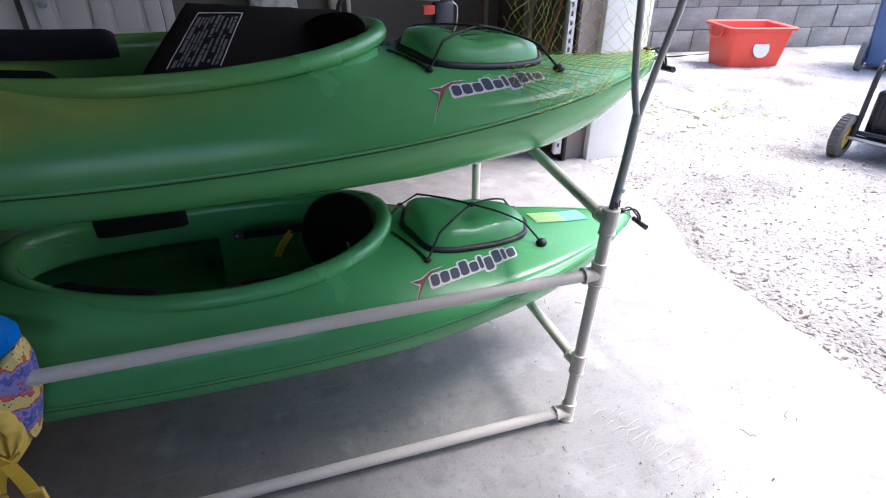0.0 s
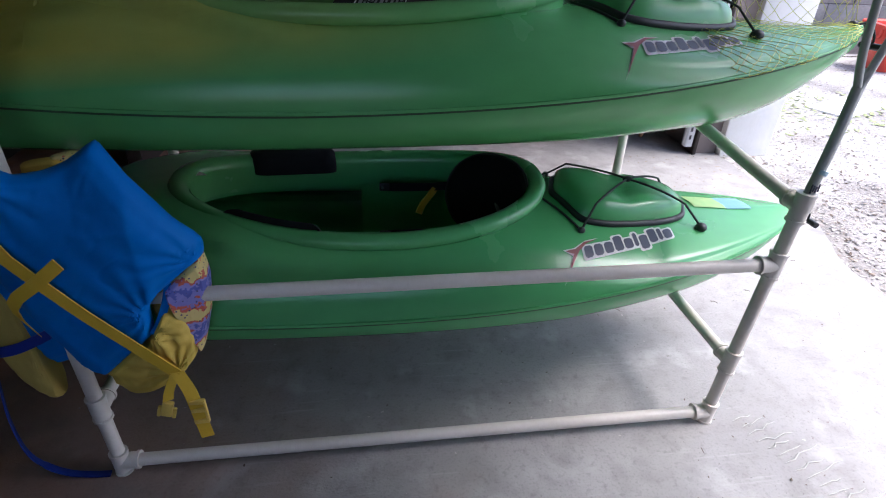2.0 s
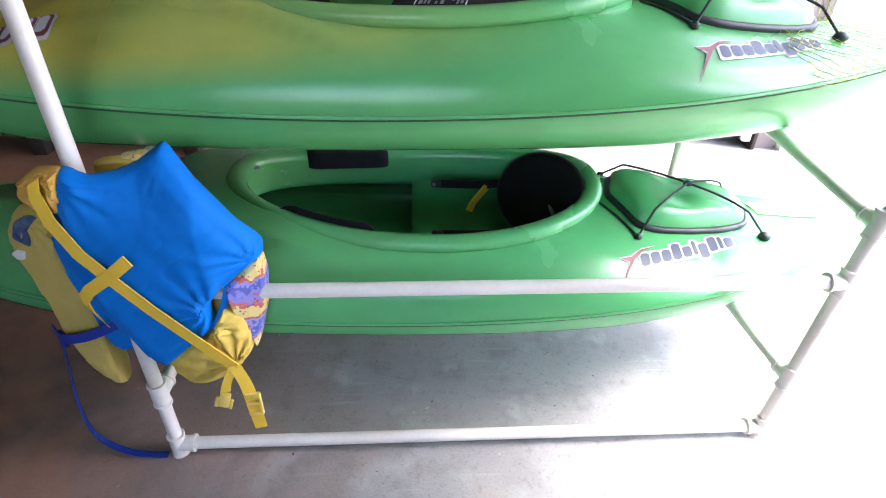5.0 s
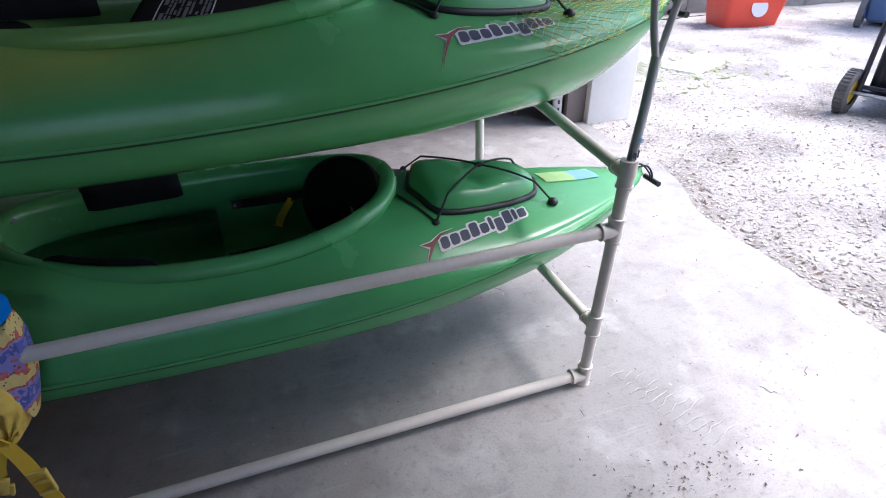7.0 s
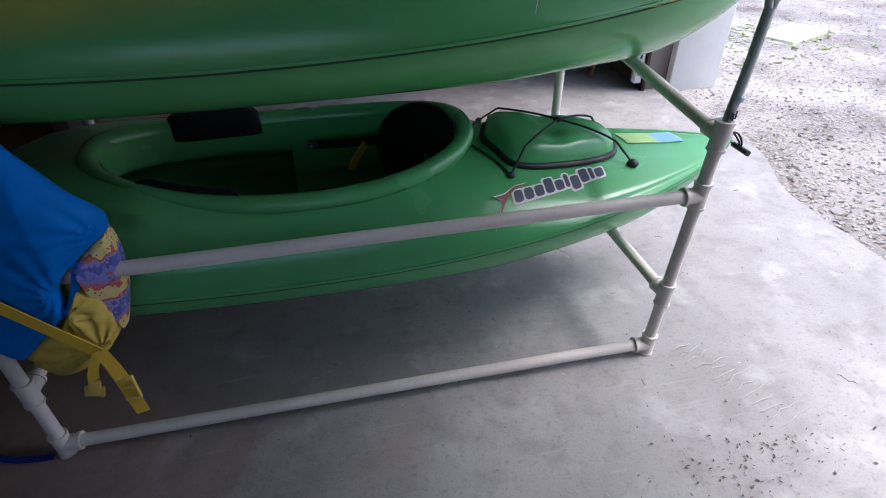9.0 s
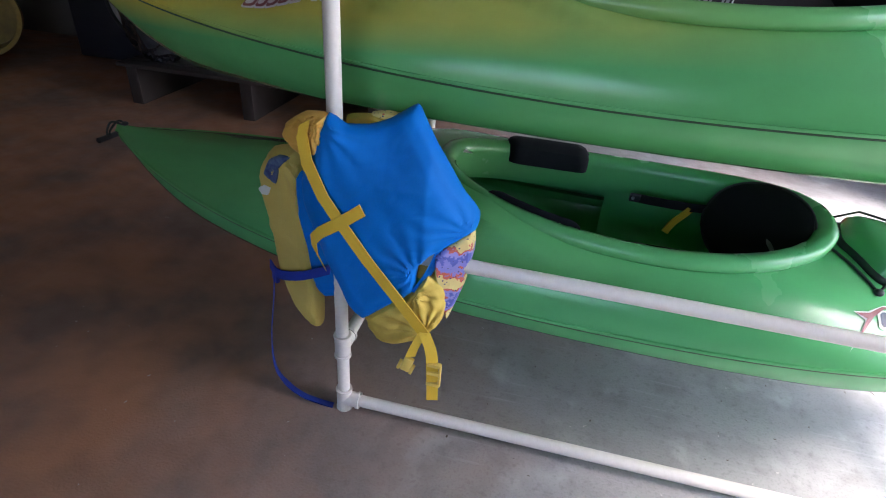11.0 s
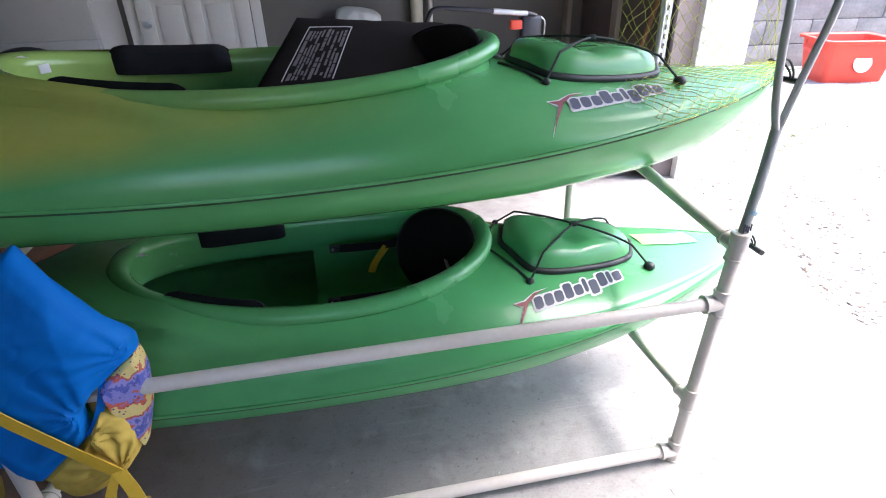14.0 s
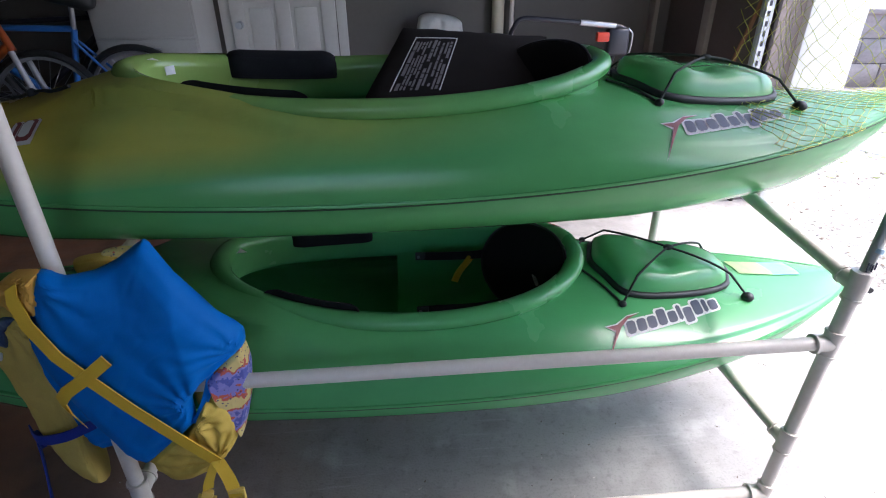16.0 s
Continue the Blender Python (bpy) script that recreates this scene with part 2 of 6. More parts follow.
GROUND = surface("pale_litter_ground", (0.47, 0.45, 0.43), (0.13, 0.115, 0.10), 1.9, 60, 0.95, bump=0.9, depth=0.02, mix=1.0)
BLOCK = surface("weathered_block", (0.34, 0.33, 0.31), (0.13, 0.125, 0.12), 2.5, 30, 0.9, bump=0.6, depth=0.01, mix=0.9)
LEAF = surface("dry_leaf", (0.34, 0.28, 0.22), (0.16, 0.12, 0.09), 5, 60, 0.85, bump=0.2)
NET = surface("green_netting", (0.60, 0.62, 0.10), (0.34, 0.38, 0.05), 8, 60, 0.7, bump=0.05)

# ---------------------------------------------------------------- mesh helpers
def mesh_object(name, bm, material, smooth=35):
    bmesh.ops.remove_doubles(bm, verts=bm.verts, dist=1e-5)
    bmesh.ops.recalc_face_normals(bm, faces=bm.faces)
    for f in bm.faces:
        f.smooth = True
    for e in bm.edges:
        if len(e.link_faces) == 2 and e.calc_face_angle(0) > radians(smooth):
            e.smooth = False
    me = bpy.data.meshes.new(name)
    bm.to_mesh(me)
    bm.free()
    for mm in (material if isinstance(material, (list, tuple)) else [material]):
        me.materials.append(mm)
    return new(name, me)


def part(name, bm, material, parent, label="", smooth=35):
    ob = mesh_object(name, bm, material, smooth)
    ob.parent = parent
    if label:
        tagged(ob, label)
    return ob


def thing(name, m, label, category, group="", kind=""):
    ob = new(name)
    ob.empty_display_size = 0.05
    ob.matrix_world = m
    return tagged(ob, label, category, group, kind)


def box(bm, lo, hi, bevel=0.0, m=None, seg=2):
    c = [(a + b) / 2 for a, b in zip(lo, hi)]
    d = [abs(b - a) for a, b in zip(lo, hi)]
    t = Matrix.Translation(c) @ Matrix.Diagonal((*d, 1))
    g = bmesh.ops.create_cube(bm, size=1, matrix=(m @ t) if m else t)
    if bevel:
        es = list({e for v in g["verts"] for e in v.link_edges})
        bmesh.ops.bevel(bm, geom=es, offset=bevel, segments=seg, affect="EDGES", profile=0.5)
    return bm


def cylinder(bm, a, b, r, r2=None, n=16, caps=True):
    a, b = Vector(a), Vector(b)
    q = (b - a).to_track_quat("Z", "Y").to_matrix().to_4x4()
    bmesh.ops.create_cone(bm, cap_ends=caps, segments=n, radius1=r, radius2=r if r2 is None else r2, depth=(b - a).length,
                          matrix=Matrix.Translation((a + b) / 2) @ q)
    return bm


def tube(bm, pts, r, n=8, closed=False, taper=None):
    """A round bar through the points; taper gives the radius at each one."""
    pts = [Vector(p) for p in pts]
    rings, k = [], len(pts)
    up = Vector((0, 0, 1))
    for i, p in enumerate(pts):
        d = (pts[(i + 1) % k] - pts[i - 1]) if closed else (pts[min(i + 1, k - 1)] - pts[max(i - 1, 0)])
        d.normalize()
        s = d.cross(up)
        if s.length < 0.05:
            s = d.cross(Vector((0, 1, 0)))
        s.normalize()
        u = s.cross(d)
        rr = taper[i] if taper else r
        rings.append([bm.verts.new(p + (s * math.cos(2 * math.pi * j / n) + u * math.sin(2 * math.pi * j / n)) * rr) for j in range(n)])
    for i in range(k if closed else k - 1):
        A, B = rings[i], rings[(i + 1) % k]
        for j in range(n):
            bm.faces.new((A[j], A[(j + 1) % n], B[(j + 1) % n], B[j]))
    if not closed:
        bm.faces.new(rings[0]), bm.faces.new(rings[-1])
    return bm


def ribbon(bm, pts, width, side, thick=0.002):
    """A flat strap through the points; side: the way its width lies."""
    pts = [Vector(p) for p in pts]
    rows = []
    for i, p in enumerate(pts):
        sd = Vector(side[i] if isinstance(side, list) else side).normalized() * width / 2
        d = (pts[min(i + 1, len(pts) - 1)] - pts[max(i - 1, 0)]).normalized()
        nn = d.cross(sd).normalized() * thick / 2
        rows.append([bm.verts.new(p + q) for q in (sd + nn, -sd + nn, -sd - nn, sd - nn)])
    for A, B in zip(rows, rows[1:]):
        for j in range(4):
            bm.faces.new((A[j], A[(j + 1) % 4], B[(j + 1) % 4], B[j]))
    bm.faces.new(rows[0]), bm.faces.new(rows[-1])
    return bm


def curve_points(ctrl, n=8):
    """A smooth line through control points."""
    P = [Vector(c) for c in ctrl]
    P = [P[0] * 2 - P[1]] + P + [P[-1] * 2 - P[-2]]
    out = []
    for i in range(1, len(P) - 2):
        for k in range(n):
            t = k / n
            a, b, c, d = P[i - 1], P[i], P[i + 1], P[i + 2]
            out.append(0.5 * ((2 * b) + (c - a) * t + (2 * a - 5 * b + 4 * c - d) * t * t + (3 * b - a - 3 * c + d) * t ** 3))
    return out + [P[-2]]


def lathe(bm, prof, n=24, m=None):
    rings = []
    for r, z in prof:
        rings.append([bm.verts.new((m or Matrix()) @ Vector((r * math.cos(2 * math.pi * j / n), r * math.sin(2 * math.pi * j / n), z))) for j in range(n)])
    for A, B in zip(rings, rings[1:]):
        for j in range(n):
            bm.faces.new((A[j], A[(j + 1) % n], B[(j + 1) % n], B[j]))
    return bm

# ---------------------------------------------------------------- the setting
ROOM_W, ROOM_E, ROOM_S, ROOM_N, ROOM_H = -4.9, 2.78, -3.6, 3.4, 2.9
OPEN_S, OPEN_N, OPEN_H = -1.2, 2.06, 2.55


def rough_sheet(bm, x0, x1, y0, y1, nx, ny, zf, edge=None):
    V = [[bm.verts.new((x0 + (x1 - x0) * i / nx, y0 + (y1 - y0) * j / ny, 0)) for j in range(ny + 1)] for i in range(nx + 1)]
    for col in V:
        for v in col:
            if edge:
                v.co.x = edge(v.co.x, v.co.y)
            v.co.z = zf(v.co.x, v.co.y)
    for i in range(nx):
        for j in range(ny):
            bm.faces.new((V[i][j], V[i + 1][j], V[i + 1][j + 1], V[i][j + 1]))
    return bm


def slab_edge(y):
    t = max(0.0, min(1.0, (y - 0.68) / 0.55))
    return 2.75 + 0.18 * t * t * (3 - 2 * t) + 0.022 * noise.noise((0, y * 2.1, 3)) + 0.015 * noise.noise((0, y * 9, 7))


bm = bmesh.new()
rough_sheet(bm, ROOM_W - 0.15, 2.78, ROOM_S - 0.15, ROOM_N + 0.15, 40, 90, lambda x, y: 0.0,
            lambda x, y: x if x < 2.5 else slab_edge(y))
rim = [e for e in bm.edges if e.is_boundary]
ext = bmesh.ops.extrude_edge_only(bm, edges=rim)
for v in [g for g in ext["geom"] if isinstance(g, bmesh.types.BMVert)]:
    v.co.z = -0.12
tagged(mesh_object("floor", bm, CONCRETE), "cloudy grey concrete garage floor with red clay tracked on", "floor", kind="structure")


def ground_height(x, y):
    near = max(0.0, min(1.0, (x - 2.55) / 0.8))
    return -0.035 + near * (0.03 + 0.035 * noise.noise((x * 0.9, y * 0.9, 1)) + 0.018 * noise.noise((x * 4, y * 4, 5)))


bm = bmesh.new()
rough_sheet(bm, 2.3, 9.5, -5.5, 5.1, 150, 200, ground_height)
rough_sheet(bm, 9.5, 400, -400, 400, 20, 40, lambda x, y: -0.02)
rough_sheet(bm, -400, 9.5, 5.1, 400, 20, 20, lambda x, y: -0.02)
rough_sheet(bm, -400, 9.5, -400, -5.5, 20, 20, lambda x, y: -0.02)
rough_sheet(bm, -400, 2.3, -5.5, 5.1, 20, 4, lambda x, y: -0.04)
tagged(mesh_object("ground", bm, GROUND, 80), "pale dusty ground with dry leaf litter", "ground", kind="structure")

# walls
bm = box(bmesh.new(), (ROOM_W - 0.15, ROOM_N, -0.1), (ROOM_E, ROOM_N + 0.15, ROOM_H))
tagged(mesh_object("wall_north", bm, WALL), "grey painted garage back wall", "wall", kind="structure")
bm = box(bmesh.new(), (ROOM_W - 0.15, ROOM_S, -0.1), (ROOM_W, ROOM_N, ROOM_H))
tagged(mesh_object("wall_west", bm, WALL), "grey painted garage side wall", "wall", kind="structure")
WIN_X0, WIN_X1, WIN_Z0, WIN_Z1 = -1.1, 1.1, 0.9, 2.25  # the window behind the camera
bm = bmesh.new()
for lo, hi in (((ROOM_W - 0.15, -0.1), (WIN_X0, ROOM_H)), ((WIN_X1, -0.1), (ROOM_E + 0.15, ROOM_H)), ((WIN_X0, -0.1), (WIN_X1, WIN_Z0)), ((WIN_X0, WIN_Z1), (WIN_X1, ROOM_H))):
    box(bm, (lo[0], ROOM_S - 0.15, lo[1]), (hi[0], ROOM_S, hi[1]))
tagged(mesh_object("wall_south", bm, WALL_SOUTH), "grey painted garage front wall with a wide window", "wall", kind="structure")
win = thing("window_1", Matrix(), "wide plain window in a white timber frame", "window", kind="structure")
for lo, hi in (((WIN_X0, WIN_Z0), (WIN_X0 + 0.05, WIN_Z1)), ((WIN_X1 - 0.05, WIN_Z0), (WIN_X1, WIN_Z1)), ((WIN_X0 + 0.05, WIN_Z0), (WIN_X1 - 0.05, WIN_Z0 + 0.05)), ((WIN_X0 + 0.05, WIN_Z1 - 0.05), (WIN_X1 - 0.05, WIN_Z1)),
               ((-0.02, WIN_Z0 + 0.05), (0.02, WIN_Z1 - 0.05))):
    part("window_frame", box(bmesh.new(), (lo[0] + 0.001, ROOM_S - 0.11, lo[1] + 0.001), (hi[0] - 0.001, ROOM_S - 0.05, hi[1] - 0.001), 0.004), DOOR_WHITE, win)
bm = box(bmesh.new(), (ROOM_E, OPEN_N + 0.05, -0.1), (ROOM_E + 0.15, ROOM_N + 0.15, ROOM_H))
box(bm, (ROOM_E, ROOM_S, -0.1), (ROOM_E + 0.15, OPEN_S, ROOM_H))
box(bm, (ROOM_E, OPEN_S, OPEN_H), (ROOM_E + 0.15, OPEN_N + 0.05, ROOM_H))
tagged(mesh_object("wall_east", bm, WALL_SIDE), "dark brown boarded wall round the open garage doorway", "wall", kind="structure")
bm = box(bmesh.new(), (ROOM_W - 0.15, ROOM_S - 0.15, ROOM_H), (ROOM_E + 0.15, ROOM_N + 0.15, ROOM_H + 0.12))
tagged(mesh_object("ceiling", bm, CEILING), "plain board garage ceiling", "ceiling", kind="structure")
bm = box(bmesh.new(), (2.93, 2.06, -0.1), (3.27, 2.42, 2.7), 0.012)
tagged(mesh_object("pier", bm, PIER_WHITE), "white painted masonry pier beside the garage opening", "pier", kind="structure")

# ---------------------------------------------------------------- the rack
PIPE, FIT = 0.0168, 0.0212
RX, RY = 1.648, 0.875
LEAN = 0.052  # the open end's front post leans outwards
BAR_LOW, BAR_TOP, RAIL = 0.234, 0.757, 0.556
NEAR_TOP, FAR_TOP = 0.716, 0.822  # the upper bar at the open end slopes down to the front


def tee(bm, c, along, branch):
    """A socket fitting: a sleeve along the post with a hub to the side, each with a raised collar."""
    c, a, b = Vector(c), Vector(along).normalized(), Vector(branch).normalized()
    cylinder(bm, c - a * 0.034, c + a * 0.034, FIT, n=20)
    for s in (-1, 1):
        cylinder(bm, c + a * s * 0.030, c + a * s * 0.037, FIT + 0.002, n=20)
    cylinder(bm, c, c + b * 0.045, FIT, n=20)
    cylinder(bm, c + b * 0.039, c + b * 0.047, FIT + 0.003, n=20)
    return bm


rack = thing("pvc_rack", Matrix(), "white plastic pipe kayak rack standing on the concrete floor", "rack")
for px, py, top in ((0, 0, 1.75), (RX, 0, NEAR_TOP + 0.030), (0, RY, BAR_TOP + 0.045), (RX, RY, FAR_TOP + 0.045)):
    lean = LEAN if px and not py else 0.0
    bm = bmesh.new()
    cylinder(bm, (px, py, 0.001), (px + lean * top, py, top), PIPE, n=20, caps=not (px and not py))
    part("post", bm, PVC, rack)
    side = 1 if px == 0 else -1
    back = 1 if py == 0 else -1
    high = BAR_TOP if px == 0 else (NEAR_TOP if py == 0 else FAR_TOP)
    part("tee_fitting", tee(bmesh.new(), (px + lean * 0.036, py, 0.036), (lean, 0, 1), (side, 0, 0)), PVC, rack)
    part("tee_fitting", tee(bmesh.new(), (px + lean * BAR_LOW, py, BAR_LOW), (lean, 0, 1), (0, back, 0)), PVC, rack)
    part("tee_fitting", tee(bmesh.new(), (px + lean * high, py, high), (lean, 0, 1), (0, back, 0 if px == 0 else back * 0.12)), PVC, rack)
    if py == 0:
        part("tee_fitting", tee(bmesh.new(), (px + lean * RAIL, py, RAIL), (lean, 0, 1), (side, 0, 0)), PVC, rack)
for py in (0, RY):
    part("bottom_rail", cylinder(bmesh.new(), (0.02, py, 0.036), (RX - 0.02, py, 0.036), PIPE, n=20), PVC, rack)
part("middle_rail", cylinder(bmesh.new(), (0.02, 0, RAIL), (RX + LEAN * RAIL - 0.015, 0, RAIL), PIPE, n=20), PVC, rack)
for px in (0, RX):
    for bz in (BAR_LOW, BAR_TOP):
        z0, z1 = (NEAR_TOP + 0.002, FAR_TOP - 0.002) if px and bz == BAR_TOP else (bz, bz)
        part("cross_bar", cylinder(bmesh.new(), (px + (LEAN * z0 if px else 0), 0.02, z0), (px, RY - 0.02, z1), PIPE, n=20), PVC, rack)
# hollow mouth of the short front post
bm = bmesh.new()
c = Vector((RX + LEAN * (NEAR_TOP + 0.038), 0, NEAR_TOP + 0.038))
lathe(bm, [(PIPE + 0.005, -0.045), (PIPE + 0.005, 0.0), (PIPE + 0.001, 0.0), (PIPE + 0.001, -0.06)], 20, Matrix.Translation(c))
part("socket", bm, PVC, rack)

# ---------------------------------------------------------------- kayaks
A = 1.52


def half_width(x):
    s = abs(x) / A
    return max(0.012, 0.385 * max(0.0, math.cos(math.pi / 2 * min(1, s) ** 1.55)) ** (0.86 if x < 0 else 0.78))


def seam_z(x):
    s = abs(x) / A
    return -0.118 + 0.1 * s ** 1.7


def keel_z(x):
    s = abs(x) / A
    return -0.2775 + 0.215 * max(0, (s - 0.68) / 0.32) ** 2.2


def crown_z(x):
    """Height of the deck's middle line, as if there were no cockpit."""
    s = abs(x) / A
    return 0.0 + 0.07 * (1 - min(1, max(0, (s - 0.28) / 0.55)) ** 0.9) - 0.012 * math.sin(math.pi * min(1, max(0, (s - 0.45) / 0.55)))


def deck_pow(x):
    return 1.45 + 3.3 * math.exp(-(abs(x - 0.05) / 0.66) ** 4)


def deck_gain(x):
    """Under 1 the flank stands steep above the seam before it rounds over."""
    return 1 - 0.46 * math.exp(-(abs(x - 0.12) / 0.85) ** 4)


def deck_z(x, y):
    w, zs = half_width(x), seam_z(x)
    q = min(1, abs(y) / w)
    z = zs + (crown_z(x) - zs) * (1 - q ** deck_pow(x)) ** deck_gain(x)
    # two moulded steps along the shoulder before the cockpit
    for x0, x1, y0, slope, h in ((-0.66, 0.05, 0.19, 0.29, 0.026), (-0.80, -0.16, 0.275, 0.12, 0.016)):
        if x0 < x < x1:
            fade = min(1, (x - x0) / 0.10, (x1 - x) / 0.25)
            t = min(1, max(0, (y0 + slope * (x - x0 - 0.06) - abs(y)) / 0.014))
            z += h * fade * t * t * (3 - 2 * t)
    # a crease along the flank beside and behind the cockpit
    if 0.70 < x < 1.42:
        fade = min(1, (x - 0.70) / 0.3, (1.42 - x) / 0.2)
        t = min(1, max(0, (0.90 * w - abs(y)) / (0.04 * w)))
        z += 0.008 * fade * t * t * (3 - 2 * t) * min(1, w / 0.12)
    return z


def deck_y(x, z):
    """The deck's half width at a height."""
    zs = seam_z(x)
    f = min(1, max(0, (z - zs) / (crown_z(x) - zs)))
    return half_width(x) * (1 - f ** (1 / deck_gain(x))) ** (1 / deck_pow(x))


class Cockpit:
    def __init__(self, x0, x1, half):
        self.x0, self.x1, self.half = x0, x1, half
        self.xc, self.ax = (x0 + x1) / 2, (x1 - x0) / 2

    def outline(self, t, off=0.0):
        """A point of the egg-shaped opening, moved outwards by off."""
        def p(t):
            c, s = math.cos(t), math.sin(t)
            return Vector((self.xc + self.ax * c, self.half * math.copysign(abs(s) ** 0.86, s) * (1 + 0.10 * c), 0))
        d = (p(t + 1e-3) - p(t - 1e-3)).normalized()
        return p(t) + Vector((d.y, -d.x, 0)) * off

    def width(self, x, off):
        u = (x - self.xc) / (self.ax + off)
        if abs(u) >= 1:
            return 0.0
        return (self.half + off) * (1 - u * u) ** 0.43 * (1 + 0.10 * u)

    def rim_z(self, x):
        u = abs((x - self.xc) / self.ax)
        return 0.055 + 0.048 * u ** 2.4


def stations(cp, off):
    xs = [A * math.sin(math.pi / 2 * i / 34) for i in range(-34, 35)]
    e0, e1 = cp.x0 - off, cp.x1 + off
    xs = [x for x in xs if not e0 - 0.012 < x < e1 + 0.012]
    xs += [(e0 + e1) / 2 - (e1 - e0) / 2 * math.cos(math.pi * i / 48) for i in range(49)]
    return sorted(xs)


def kayak(m, cp, label, mark, GREEN):
    """A sit-in kayak: hull, deck with raised coaming, stern hatch with cords, pads, handles and printed marks. Bow at -x."""
    k = thing("kayak", m, label, "kayak", "kayaks on the rack")
    off = 0.03
    xs = stations(cp, off)
    # hull
    bm = bmesh.new()
    rows = []
    for x in xs:
        w, zs, zk = max(0.008, half_width(x) - 0.010), seam_z(x) - 0.011, keel_z(x)
        sharp = max(0, (abs(x) / A - 0.45) / 0.55)
        row = []
        for j in range(-14, 15):
            q = abs(j) / 14
            y = w * math.sin(math.pi / 2 * q) ** (1 + 0.5 * sharp)
            f = (1 - math.cos(math.pi / 2 * q)) ** (1.1 - 0.35 * sharp)
            row.append(bm.verts.new((x, math.copysign(y, j) if j else 0, zk + (zs - zk) * f)))
        rows.append(row)
    for a, b in zip(rows, rows[1:]):
        for j in range(28):
            bm.faces.new((a[j], a[j + 1], b[j + 1], b[j]))
    bm.faces.new(rows[0]), bm.faces.new(rows[-1])
    part("hull", bm, GREEN, k)
    # parting seam: a dark line under the lip, the gap's shade and dirt painted in
    bm = bmesh.new()
    for s in (-1, 1):
        tube(bm, [(x, s * (half_width(x) + 0.0015), seam_z(x) - 0.0062) for x in xs], 0.0030, 6)
    part("seam", bm, SEAM_SHADE_DIRT, k, "painted shade and dirt in the parting seam")
    # deck
    bm = bmesh.new()
    for s in (-1, 1):
        rows = []
        for x in xs:
            w, yi = half_width(x), min(cp.width(x, off), half_width(x) * 0.85)
            ys = [w * (1 - 0.14 * (j / 16) ** 1.3) for j in range(16)] + [w * 0.86 + (yi - w * 0.86) * j / 16 for j in range(17)]
            rows.append([bm.verts.new((x, s * y, deck_z(x, y))) for y in ys])
        for a, b in zip(rows, rows[1:]):
            for j in range(32):
                try:
                    bm.faces.new((a[j], a[j + 1], b[j + 1], b[j]))
                except ValueError:
                    pass
    bmesh.ops.remove_doubles(bm, verts=bm.verts, dist=2e-4)
    part("deck", bm, GREEN, k)
    # coaming lip
    prof = [(0.036, -0.115), (0.031, -0.06), (0.029, -0.03), (0.033, -0.022), (0.045, -0.018), (0.053, -0.008), (0.053, 0.006), (0.045, 0.017),
            (0.030, 0.021), (0.012, 0.016), (0.001, 0.004), (-0.001, -0.012), (0.002, -0.05), (0.004, -0.09)]
    bm = bmesh.new()
    n = 112
    rings = []
    for i in range(n):
        t = 2 * math.pi * i / n
        c = cp.outline(t)
        rz = cp.rim_z(c.x)
        rings.append([bm.verts.new((*cp.outline(t, o).xy, rz + dz)) for o, dz in prof])
    for i in range(n):
        a, b = rings[i], rings[(i + 1) % n]
        for j in range(len(prof) - 1):
            bm.faces.new((a[j], a[j + 1], b[j + 1], b[j]))
    part("coaming", bm, GREEN_RIM if GREEN is GREEN_TOP else GREEN, k, smooth=60)
    # foam pads on the coaming: sleeve on the far side, strip inside the near side
    for side, t0, t1 in ((1, 0.36, 0.62), (-1, 0.36, 0.66)):
        bm = bmesh.new()
        ring = []
        for i in range(25):
            f = i / 24
            x = cp.xc + cp.ax * (1.0 - 2 * (1 - (0.14 + 0.26 * f)))
            t = math.acos(max(-1, min(1, (x - cp.xc) / cp.ax))) * side
            c = cp.outline(t)
            rz = cp.rim_z(c.x)
            swell = -0.006 + 0.016 * math.sqrt(min(1, f * 9, (1 - f) * 9))
            pad = [(0.054, -0.02), (0.058, 0.008), (0.047, 0.023), (0.015, 0.025), (-0.006, 0.010), (-0.008, -0.015), (-0.004, -0.036), (0.006, -0.036)] if side > 0 else \
                  [(0.018, 0.010), (0.016, 0.021), (0.004, 0.015), (-0.006, 0.0), (-0.008, -0.04), (-0.004, -0.07), (0.004, -0.07), (0.006, -0.02)]
            ring.append([bm.verts.new((*cp.outline(t, o + (swell if o > 0.02 else -swell)).xy, rz + dz + (swell if dz > 0 else 0))) for o, dz in pad])
        for a, b in zip(ring, ring[1:]):
            for j in range(len(a)):
                bm.faces.new((a[j], a[(j + 1) % len(a)], b[(j + 1) % len(a)], b[j]))
        bm.faces.new(ring[0]), bm.faces.new(ring[-1])
        part("rim_pad", bm, BLACK_FOAM, k, "black foam pad", 50)
    # small white badge at the front of the coaming
    bm = bmesh.new()
    x = cp.x0 + 0.03
    vs = [bm.verts.new(v) for v in ((x - 0.012, -0.012, cp.rim_z(x) + 0.0225), (x + 0.014, 0.0, cp.rim_z(x) + 0.0185), (x - 0.010, 0.016, cp.rim_z(x) + 0.0225))]
    bm.faces.new(vs)
    part("badge", bm, WHITE_PRINT, k, "small white badge")
    # stern hatch: raised lid on a black gasket
    hx0, hx1 = cp.x1 + 0.10, cp.x1 + 0.50

    def hatch_half(f):
        return 0.165 * (1 - 0.45 * f) * min(1, (0.35 + 8 * f), (1.0 - f) * 9 + 0.55)

